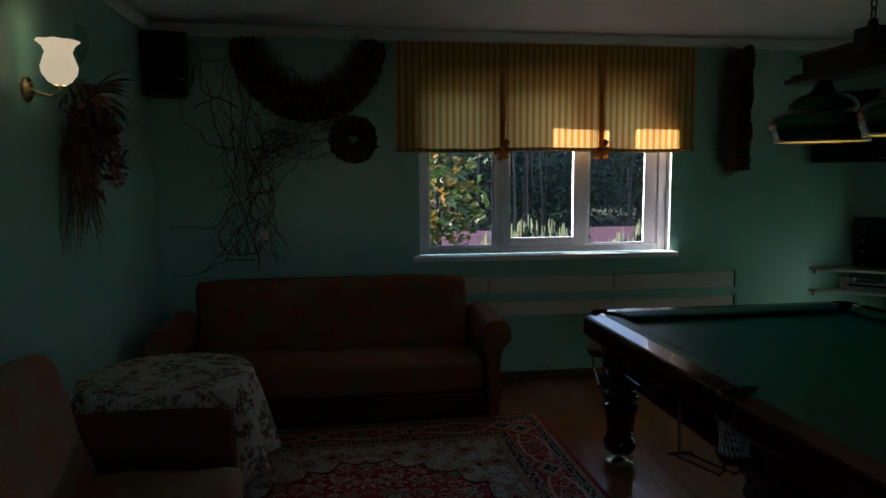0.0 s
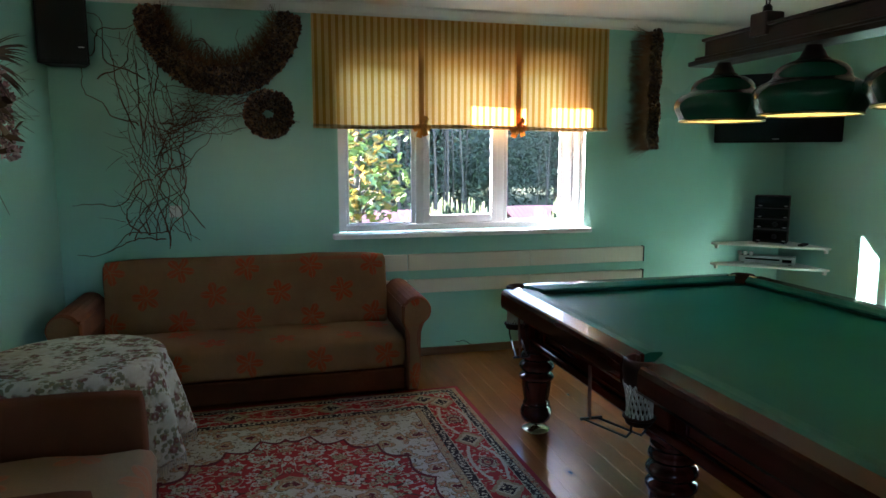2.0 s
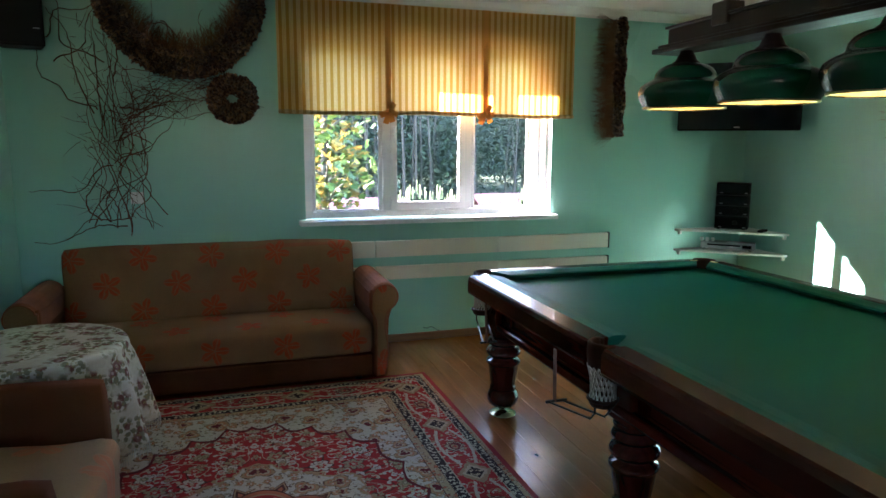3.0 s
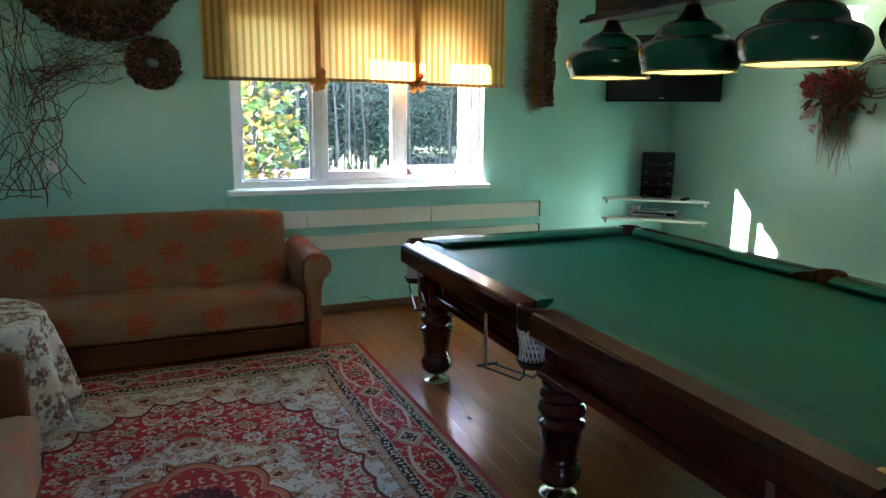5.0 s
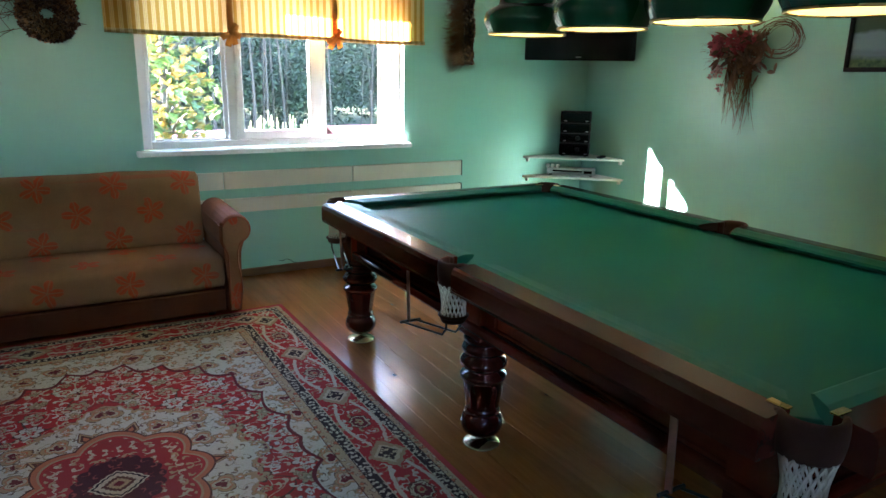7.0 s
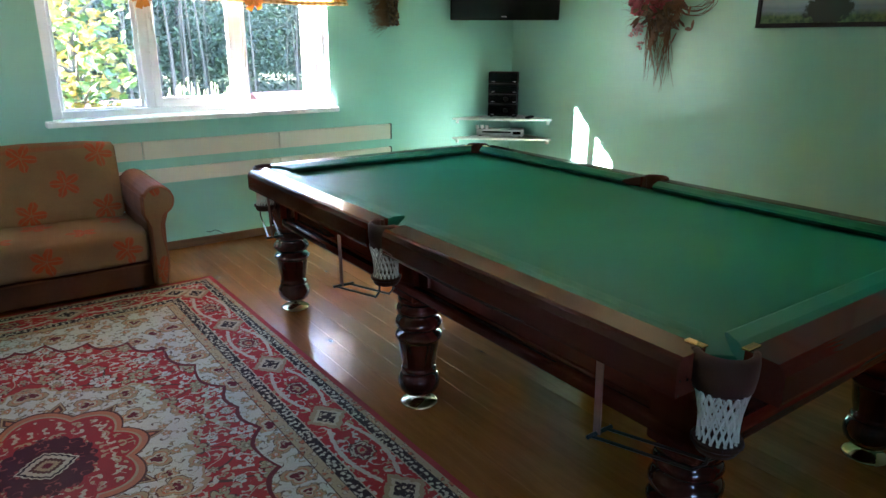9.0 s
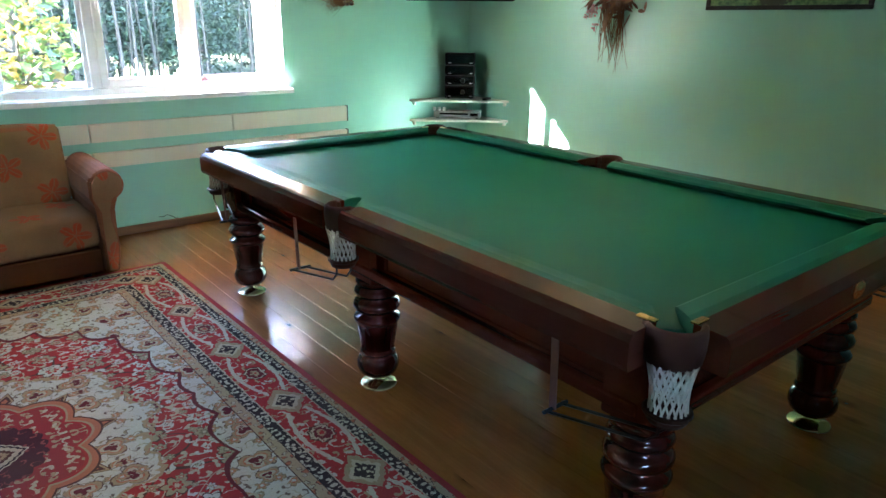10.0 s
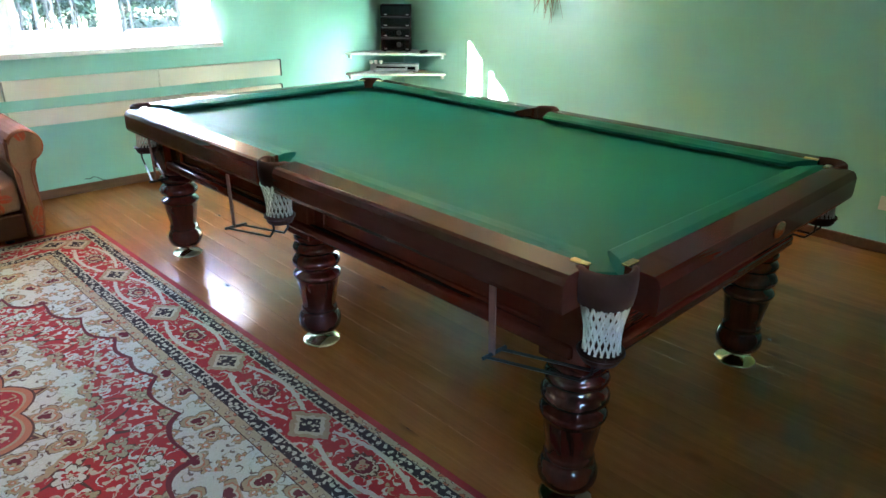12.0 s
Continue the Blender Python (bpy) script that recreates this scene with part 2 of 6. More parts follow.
# ---- window with three lights ----
def window():
    w = tagged(thing("window_1", "white plastic three-light window with a wide sill", "window", (0, GY, 0)), kind="structure")
    e = 0.003
    x0, x1, z0, z1 = WX0 + e, WX1 - e, WZ0 + 0.008, WZ1 - e
    f = 0.062
    spans = [(-0.856, -0.355, 1.027), (-0.214, 0.281, 1.077), (0.419, 0.861, 1.028)]
    mid_bars = (-0.285, 0.350)
    bm = bmesh.new()
    box(bm, (x0, -0.03, z0), (x0 + f, 0.018, z1), 0.006)
    box(bm, (x1 - f, -0.03, z0), (x1, 0.018, z1), 0.006)
    box(bm, (x0 + f, -0.03, z0), (x1 - f, 0.05, z0 + 0.05), 0.006)
    box(bm, (x0 + f, -0.03, z1 - f), (x1 - f, 0.05, z1), 0.006)
    for m in mid_bars:
        box(bm, (m - 0.038, -0.016, z0 + 0.05), (m + 0.038, 0.014, z1 - f), 0.006)
    part("window_frame", bm, white_pvc, w)
    edges = [x0 + f, mid_bars[0] - 0.038, mid_bars[0] + 0.038, mid_bars[1] - 0.038, mid_bars[1] + 0.038, x1 - f]
    for i, (a, b, zb) in enumerate(spans):
        lo, hi = edges[2 * i] + e, edges[2 * i + 1] - e
        zl, zh = z0 + 0.052, z1 - f - e
        d0 = -0.028 if i == 1 else -0.012
        if i == 1:
            lo, hi = lo - 0.02, hi + 0.02
        bm = bmesh.new()
        box(bm, (lo, d0, zl), (max(a, lo + 0.02), 0.014, zh), 0.006)
        box(bm, (min(b, hi - 0.02), d0, zl), (hi, 0.014, zh), 0.006)
        box(bm, (max(a, lo + 0.02), d0, zl), (min(b, hi - 0.02), 0.014, max(zb, zl + 0.01)), 0.004)
        box(bm, (max(a, lo + 0.02), d0, zh - 0.06), (min(b, hi - 0.02), 0.014, zh), 0.004)
        s = part("sash", bm, white_pvc, w)
        bm = boxes(((max(a, lo + 0.02), 0.0, zb - 0.005), (min(b, hi - 0.02), 0.006, zh - 0.05)))
        p = part("pane", bm, pane_glass, s, "clear window glass")
        p.visible_shadow = False
    bm = bmesh.new()
    box(bm, (-0.250, -0.045, 1.60), (-0.230, -0.028, 1.68), 0.004)
    box(bm, (-0.247, -0.080, 1.63), (-0.233, -0.045, 1.645), 0.004)
    box(bm, (-0.248, -0.085, 1.52), (-0.232, -0.068, 1.645), 0.005)
    part("handle", bm, white_pvc, w, "white window handle turned down")
    bm = boxes(((WX0 + e, YN - GY, WZ0 - 0.026), (WX1 - e, -0.031, WZ0 + 0.006)))
    box(bm, (-0.964, 1.445 - GY, WZ0 - 0.026), (1.063, YN - GY - 0.001, WZ0 + 0.010), 0.008, 3)
    part("window_sill", bm, white_pvc, w, "glossy white window sill")
    bm = boxes(((WX0 - 0.02, 0.06, WZ0 - 0.06), (WX1 + 0.02, 0.35, WZ0 - 0.035)))
    part("outer_sill", bm, white_pvc, w)


pane_glass = glass_pane()
white_reveal = simple("white_reveal_plaster", (0.80, 0.80, 0.79), 0.5, vary=0.03)


def reveal():
    bm = bmesh.new()
    e = 0.002
    box(bm, (WX0 - 0.0, YN + e, WZ0 + 0.012), (WX0 + 0.002, GY - 0.032, WZ1 - 0.004))
    box(bm, (WX1 - 0.002, YN + e, WZ0 + 0.012), (WX1, GY - 0.032, WZ1 - 0.004))
    box(bm, (WX0 + 0.003, YN + e, WZ1 - 0.003), (WX1 - 0.003, GY - 0.032, WZ1))
    tagged(part("trim_reveal", bm, white_reveal), "white plastered window reveal", "reveal", kind="structure")


reveal()
window()


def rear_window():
    """Unseen plain window added behind the camera, lighting the near side of things."""
    w = tagged(thing("window_2", "plain white window in the rear wall", "window", (0, YS - 0.16, 0)), kind="structure")
    bm = bmesh.new()
    for a, b in (((SX0, 0, SZ0), (SX0 + 0.07, 0.05, SZ1)), ((SX1 - 0.07, 0, SZ0), (SX1, 0.05, SZ1)), ((SX0 + 0.07, 0, SZ0), (SX1 - 0.07, 0.05, SZ0 + 0.07)), ((SX0 + 0.07, 0, SZ1 - 0.07), (SX1 - 0.07, 0.05, SZ1)), ((-1.33, 0, SZ0 + 0.07), (-1.27, 0.05, SZ1 - 0.07))):
        box(bm, a, b, 0.004)
    part("window_frame", bm, white_pvc, w)
    for a, b in ((SX0 + 0.07, -1.33), (-1.27, SX1 - 0.07)):
        p = part("pane", boxes(((a, 0.02, SZ0 + 0.07), (b, 0.026, SZ1 - 0.07))), pane_glass, w, "clear window glass")
        p.visible_shadow = False

    # Area lamp added in the opening in place of sky light.
    lamp = bpy.data.lights.new("rear_window_fill", "AREA")
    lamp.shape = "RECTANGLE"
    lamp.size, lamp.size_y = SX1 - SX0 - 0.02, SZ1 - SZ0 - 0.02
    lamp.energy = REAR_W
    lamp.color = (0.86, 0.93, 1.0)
    lo = new("rear_window_fill", lamp)
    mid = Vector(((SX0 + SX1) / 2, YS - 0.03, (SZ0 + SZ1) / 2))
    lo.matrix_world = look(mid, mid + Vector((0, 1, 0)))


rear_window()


# ---- billiard table ----
TX0, TX1, TY0, TY1, TZ = -0.227, 1.425, -2.817, 0.112, 0.82
table_wood = wood("dark_red_mahogany_lacquer", (0.062, 0.010, 0.005), (0.098, 0.017, 0.008), 0.22, axis=1, coat=0.15, bump=0.0)
table_wood_x = wood("dark_red_mahogany_lacquer_cross", (0.062, 0.010, 0.005), (0.098, 0.017, 0.008), 0.22, axis=0, coat=0.15, bump=0.0)
rail_wood = wood("brown_rail_lacquer", (0.042, 0.010, 0.006), (0.070, 0.016, 0.009), 0.24, axis=1, coat=0.15, bump=0.0)
rail_wood_x = wood("brown_rail_lacquer_cross", (0.042, 0.010, 0.006), (0.070, 0.016, 0.009), 0.24, axis=0, coat=0.15, bump=0.0)
leg_wood = wood("turned_leg_lacquer", (0.026, 0.005, 0.003), (0.080, 0.013, 0.007), 0.12, axis=2, coat=0.6, bump=0.0)
leather = simple("brown_pocket_leather", (0.045, 0.018, 0.011), 0.6, vary=0.25, scale=30, bump=0.25, spec=0.15)
strap_leather = simple("reddish_strap_leather", (0.20, 0.085, 0.06), 0.5, vary=0.2, scale=30)
brass = simple("worn_brass", (0.62, 0.47, 0.20), 0.28, 1.0, vary=0.15)
silver = simple("pale_polished_brass", (0.58, 0.51, 0.30), 0.25, 1.0, vary=0.1)
net_cord = simple("off_white_net_cord", (0.50, 0.48, 0.41), 0.8, vary=0.12)
black_metal = simple("black_painted_steel", (0.012, 0.011, 0.011), 0.32, 0.3, vary=0.2)


def baize():
    k = Nodes("green_billiard_cloth")
    f = k.noise(k.obj(), 900, 2)
    b = k.noise(k.obj(), 2.2, 4)
    c = k.mix(k.step(b, 0.3, 0.7), (0.003, 0.090, 0.064), (0.004, 0.112, 0.081))
    c = k.mix(k.step(f, 0.35, 0.7, 0, 0.3), c, (0.003, 0.062, 0.042))
    k.bump(f, 0.25, 0.001)
    k.put((0.03, 0.45, 0.33), k.bsdf.inputs["Sheen Tint"])
    k.bsdf.inputs["Sheen Roughness"].default_value = 0.35
    return k.set(c, 0.50, spec=0.14, sheen=0.20)


cloth = baize()


def billiard_table():
    t = thing("billiard_table", "nine foot billiard table in dark mahogany with green cloth", "billiard table", ((TX0 + TX1) / 2, (TY0 + TY1) / 2, 0))
    hx, hy = (TX1 - TX0) / 2, (TY1 - TY0) / 2
    nose = 0.19
    cap = 0.092
    px, py = hx - nose, hy - nose
    # the bed
    bx, by, ch = px + 0.062, py + 0.062, 0.060
    ring = []
    for sx, sy in ((-1, -1), (1, -1), (1, 1), (-1, 1)):
        a, b = (sx * bx, sy * (by - ch)), (sx * (bx - ch), sy * by)
        ring += [a, b] if sx * sy > 0 else [b, a]
    bm = extrude_outline(ring, 2, 0.735, 0.781, 0.003)
    part("bed", bm, cloth, t, "taut green baize over the slate")
    # rails: wooden cap and cushion; mouths of the pockets stay open
    corner, mid = 0.150, 0.058
    runs_y = [(-hy + corner, -mid), (mid, hy - corner)]
    runs_x = [(-hx + corner, hx - corner)]

    def cap_outline(s):
        return [(s * hx, 0.722), (s * (hx + 0.004), 0.735), (s * (hx + 0.004), 0.795), (s * (hx - 0.004), 0.812), (s * (hx - 0.014), 0.8185), (s * (hx - cap), 0.822), (s * (hx - cap), 0.722)]

    def cushion_outline(s, h):
        return [(s * (h - cap - 0.001), 0.8205), (s * (h - cap - 0.03), 0.8225), (s * (h - nose + 0.012), 0.815), (s * (h - nose), 0.808), (s * (h - nose + 0.006), 0.800), (s * (h - nose + 0.04), 0.783), (s * (h - cap - 0.001), 0.783)]

    for s in (-1, 1):
        for lo, hi in runs_y:
            r = part("long_rail", extrude_outline(cap_outline(s), 1, lo, hi), rail_wood, t)
            bm = bmesh.new()
            out = cushion_outline(s, hx)
            n = len(out)
            A, B = [], []
            for x, z in out:
                back = (hx - cap) - abs(x)
                ka = back * (0.80 if lo < -0.5 else 0.35)
                kb = back * (0.80 if hi > 0.5 else 0.35)
                A.append(bm.verts.new((x, lo + ka, z)))
                B.append(bm.verts.new((x, hi - kb, z)))
            bm.faces.new(A), bm.faces.new(B)
            for i in range(n):
                bm.faces.new((A[i], A[(i + 1) % n], B[(i + 1) % n], B[i]))
            part("cushion", bm, cloth, t, "green cloth cushion")
            # dark facing on the end beside the middle pocket of the wall side
            if s < 0:
                continue
            y_mid, step = (hi, 0.004) if abs(hi) < 0.5 else (lo, -0.004)
            sign = -1 if step > 0 else 1
            bm = bmesh.new()
            F = [[bm.verts.new((x * 0.999, y_mid + sign * ((hx - cap) - abs(x)) * 0.35 + dy, z - 0.0005)) for x, z in out] for dy in (step * 0.1, step)]
            bm.faces.new(F[0]), bm.faces.new(F[1])
            for i in range(n):
                bm.faces.new((F[0][i], F[0][(i + 1) % n], F[1][(i + 1) % n], F[1][i]))
            bmesh.ops.recalc_face_normals(bm, faces=bm.faces)
            part("jaw_facing", bm, leather, t, "dark leather facing of the cushion end")
        out = [((abs(y) - hx + hy) * s, z) for y, z in cap_outline(1)]
        lo, hi = runs_x[0]
        part("end_rail", extrude_outline(out, 0, lo, hi), rail_wood_x, t)
        bm = bmesh.new()
        out = cushion_outline(s, hy)
        A, B = [], []
        for y, z in out:
            back = (hy - cap) - abs(y)
            A.append(bm.verts.new((lo + back * 0.80, y, z)))
            B.append(bm.verts.new((hi - back * 0.80, y, z)))
        bm.faces.new(A), bm.faces.new(B)
        for i in range(len(out)):
            bm.faces.new((A[i], A[(i + 1) % len(out)], B[(i + 1) % len(out)], B[i]))
        part("cushion", bm, cloth, t, "green cloth cushion")
    # carcass under the rails: recessed apron with mouldings
    ix, iy = hx - 0.178, hy - 0.178
    for s in (-1, 1):
        bm = bmesh.new()
        box(bm, (s * ix, -iy, 0.52), (s * (ix - 0.03), iy, 0.722), 0.003)
        part("side_apron", bm, table_wood, t, "dark red lacquered apron")
        part("lower_moulding", boxes(((s * (ix + 0.040), -iy + 0.03, 0.512), (s * (ix + 0.001), iy - 0.03, 0.556)), bevel=0.012, seg=3), table_wood, t)
        for ya, yb in ((-iy + 0.150, -0.095), (0.095, iy - 0.150)):
            bm = bmesh.new()
            for za, zb in ((0.5565, 0.570), (0.682, 0.6945)):
                box(bm, (s * (ix + 0.014), ya, za), (s * (ix + 0.001), yb, zb), 0.005)
            for y in (ya, yb - 0.013):
                box(bm, (s * (ix + 0.0135), y, 0.5705), (s * (ix + 0.001), y + 0.013, 0.6815), 0.005)
            part("panel_bead", bm, table_wood, t, "moulded bead round the apron panel")
        part("upper_moulding", boxes(((s * (ix + 0.03), -iy + 0.02, 0.695), (s * (ix + 0.001), iy - 0.02, 0.7210)), bevel=0.006), table_wood, t)
        bm = bmesh.new()
        box(bm, (-ix + 0.031, s * iy, 0.52), (ix - 0.031, s * (iy - 0.03), 0.7215), 0.003)
        part("end_apron", bm, table_wood_x, t)
        part("lower_moulding", boxes(((-ix + 0.03, s * (iy + 0.040), 0.512), (ix - 0.03, s * (iy + 0.001), 0.556)), bevel=0.012, seg=3), table_wood_x, t)
        part("upper_moulding", boxes(((-ix + 0.02, s * (iy + 0.03), 0.695), (ix - 0.02, s * (iy + 0.001), 0.7210)), bevel=0.006), table_wood_x, t)
    # legs on brass levelling feet
    prof = [(0.0, 0.048), (0.050, 0.048), (0.070, 0.054), (0.086, 0.068), (0.094, 0.088), (0.095, 0.098), (0.094, 0.115), (0.083, 0.138), (0.068, 0.147), (0.075, 0.152), (0.081, 0.160), (0.075, 0.168),
            (0.071, 0.174), (0.078, 0.20), (0.086, 0.25), (0.091, 0.286), (0.093, 0.297), (0.102, 0.303), (0.104, 0.314), (0.095, 0.324), (0.072, 0.332), (0.070, 0.338), (0.092, 0.348), (0.104, 0.362), (0.104, 0.376),
            (0.092, 0.392), (0.074, 0.402), (0.076, 0.408), (0.094, 0.416), (0.099, 0.428), (0.092, 0.442), (0.076, 0.450), (0.080, 0.456), (0.090, 0.464), (0.091, 0.476), (0.084, 0.484), (0.0, 0.486)]
    foot = [(0.0, 0.0), (0.076, 0.0), (0.079, 0.003), (0.072, 0.008), (0.040, 0.014), (0.020, 0.019), (0.014, 0.024), (0.014, 0.050), (0.0, 0.050)]
    leg_mesh = mesh_of("leg", lathe([(r * 0.93, z) for r, z in prof], 32, flute=(0.18, 0.28, 12, 0.006)), leg_wood, True)
    foot_mesh = mesh_of("foot", lathe(foot, 28), silver, True)
    post_mesh = mesh_of("post", boxes(((-0.080, -0.080, 0.484), (0.080, 0.080, 0.7215)), bevel=0.008), table_wood)
    cx, cy = (TX0 + TX1) / 2, (TY0 + TY1) / 2
    for x in (0.0, 1.150):
        for y in (0.0, -1.296, -2.575):
            g = new("leg", leg_mesh)
            p = new("post", post_mesh)
            f = new("foot", foot_mesh)
            tagged(f, label="polished brass levelling foot")
            g.parent = p.parent = t
            f.parent = g
            g.location = p.location = (x - cx, y - cy, 0)
    # pockets
    def pocket(name_at, turn, is_mid, wires, sgn):
        """A leather pocket, its net and the rails for the balls."""
        x, y = name_at
        p = new("pocket", mesh_of("pocket", pocket_cup(is_mid), leather, True))
        p.parent = t
        p.matrix_basis = pose(x, y, 0, 0, 0, turn)
        tagged(p, label="stitched brown leather pocket")
        bm = bmesh.new()
        shift = 0.0 if is_mid else 0.026
        n, rows = 18, 7
        for dr in (-1, 1):
            for i in range(n):
                pts = []
                for j in range(rows + 1):
                    f = j / rows
                    a = 2 * math.pi * (i + dr * f * 2.6) / n
                    r = (0.064 if is_mid else 0.058) - 0.022 * math.sin(f * math.pi * 0.5) + 0.008 * f * f
                    pts.append((shift * (0.4 + 0.6 * f) + (r + (0.008 * (1 - f) if not is_mid else -0.006)) * math.cos(a), r * math.sin(a), 0.740 - 0.122 * f))
                tube(bm, pts, 0.0032, 4)
        q = part("net", bm, net_cord, p, "knotted off-white cord net")
        bm = bmesh.new()
        ring = [(shift + 0.052 * math.cos(2 * math.pi * i / 20), 0.052 * math.sin(2 * math.pi * i / 20), 0.614) for i in range(21)]
        tube(bm, ring, 0.007, 6)
        lathe([(0.0, 0.588), (0.044, 0.588), (0.05, 0.598), (0.052, 0.617), (0.046, 0.617), (0.044, 0.60), (0.0, 0.598)], 20, bm, (shift, 0, 0))
        part("ring", bm, leather, p, "leather covered ring under the net")
        # wires run along the side of the table, given in the table's own axes
        bm = bmesh.new()
        wx, wy = wires
        back = pose(0, 0, 0, 0, 0, -turn).to_3x3()
        side = Vector((-wy, wx, 0))
        L = 0.26
        outw = Vector((sgn, 0, 0)) * (0.05 if is_mid else 0.085)
        sh = pose(0, 0, 0, 0, 0, turn).to_3x3() @ Vector((shift, 0, 0))
        for o in (-0.03, 0.03):
            pts = [side * o + Vector((0, 0, 0.60)) + sh, side * o + Vector((0, 0, 0.56)) + sh, side * o + Vector((wx, wy, 0)) * 0.03 + Vector((0, 0, 0.528)) + sh, side * o + Vector((wx, wy, 0)) * L + Vector((0, 0, 0.510)) + outw]
            tube(bm, [back @ v for v in pts], 0.0045, 6)
        end = Vector((wx, wy, 0)) * L + Vector((0, 0, 0.512)) + outw
        tube(bm, [back @ (end - side * 0.045), back @ (end + side * 0.045)], 0.006, 6)
        part("ball_rail", bm, black_metal, p, "black wire ball rail")
        bm = bmesh.new()
        a = end + outw * 0.1
        b = end + outw * 0.2 + Vector((0, 0, 0.213))
        along = Vector((wx, wy, 0)) * 0.011
        vs = [bm.verts.new(back @ (q + along * s + Vector((sgn * 0.004 * e, 0, 0)))) for q in (a, b) for s, e in ((-1, 0), (1, 0), (1, 1), (-1, 1))]
        for i in range(4):
            bm.faces.new((vs[i], vs[(i + 1) % 4], vs[4 + (i + 1) % 4], vs[4 + i]))
        bm.faces.new(vs[:4]), bm.faces.new(vs[4:])
        part("strap", bm, strap_leather, p, "reddish leather strap holding the rail")

    def pocket_cup(is_mid):
        bm = bmesh.new()
        half = math.radians(100 if is_mid else 84)
        n = 22
        r0 = 0.056 if is_mid else 0.066
        prof = [(r0 - 0.012, 0.806), (r0 - 0.010, 0.824), (r0 - 0.002, 0.829), (r0 + 0.006, 0.822), (r0 + 0.008, 0.80), (r0 + 0.007, 0.77), (r0 + 0.002, 0.738), (r0 - 0.004, 0.732), (r0 - 0.010, 0.738), (r0 - 0.006, 0.77)]
        rings = []
        for i in range(n + 1):
            a = -half + 2 * half * i / n
            rings.append([bm.verts.new((r * math.cos(a), r * math.sin(a), z)) for r, z in prof])
        k = len(prof)
        for A, B in zip(rings, rings[1:]):
            for j in range(k):
                bm.faces.new((A[j], A[(j + 1) % k], B[(j + 1) % k], B[j]))
        bm.faces.new(rings[0]), bm.faces.new(rings[-1])
        for s in (-1, 1):
            a = s * half
            c = Vector((r0 * math.cos(a), r0 * math.sin(a), 0))
            d = Vector((-math.sin(a), math.cos(a), 0)) * s
            m = Matrix.Translation(c) @ Matrix.Rotation(math.atan2(d.y, d.x), 4, "Z")
            box(bm, (-0.004, -0.009, 0.755), (0.018, 0.009, 0.823), 0.006, 2, m)
        return bm

    q = 0.116
    for sx in (-1, 1):
        for sy in (-1, 1):
            pocket((sx * (hx - q), sy * (hy - q)), math.degrees(math.atan2(sy, sx)), False, (0, -sy if sy < 0 else -1), sx)
        pocket((sx * (hx - 0.045), 0.0), 0 if sx > 0 else 180, True, (0, 1), sx)
    # brass pins at the mouths of the corner pockets
    for sx in (-1, 1):
        for sy in (-1, 1):
            part("mouth_plate", boxes(((sx * (hx - cap - 0.010), sy * (hy - corner), 0.8195), (sx * (hx - cap + 0.010), sy * (hy - corner - 0.05), 0.8250)), bevel=0.002), brass, t, "small brass plate at the pocket mouth")
            part("mouth_plate", boxes(((sx * (hx - corner), sy * (hy - cap - 0.010), 0.8195), (sx * (hx - corner - 0.05), sy * (hy - cap + 0.010), 0.8250)), bevel=0.002), brass, t, "small brass plate at the pocket mouth")
    bm = bmesh.new()
    lathe([(0.0, 0.0), (0.040, 0.0), (0.040, 0.004), (0.0, 0.006)], 24, bm)
    bmesh.ops.transform(bm, matrix=Matrix.Translation((0, -hy - 0.0035, 0.770)) @ Matrix.Rotation(radians(90), 4, "X") @ Matrix.Diagonal((1.0, 0.62, 1.0, 1.0)), verts=bm.verts)
    part("name_plate", bm, brass, t, "oval brass maker's plate")


billiard_table()


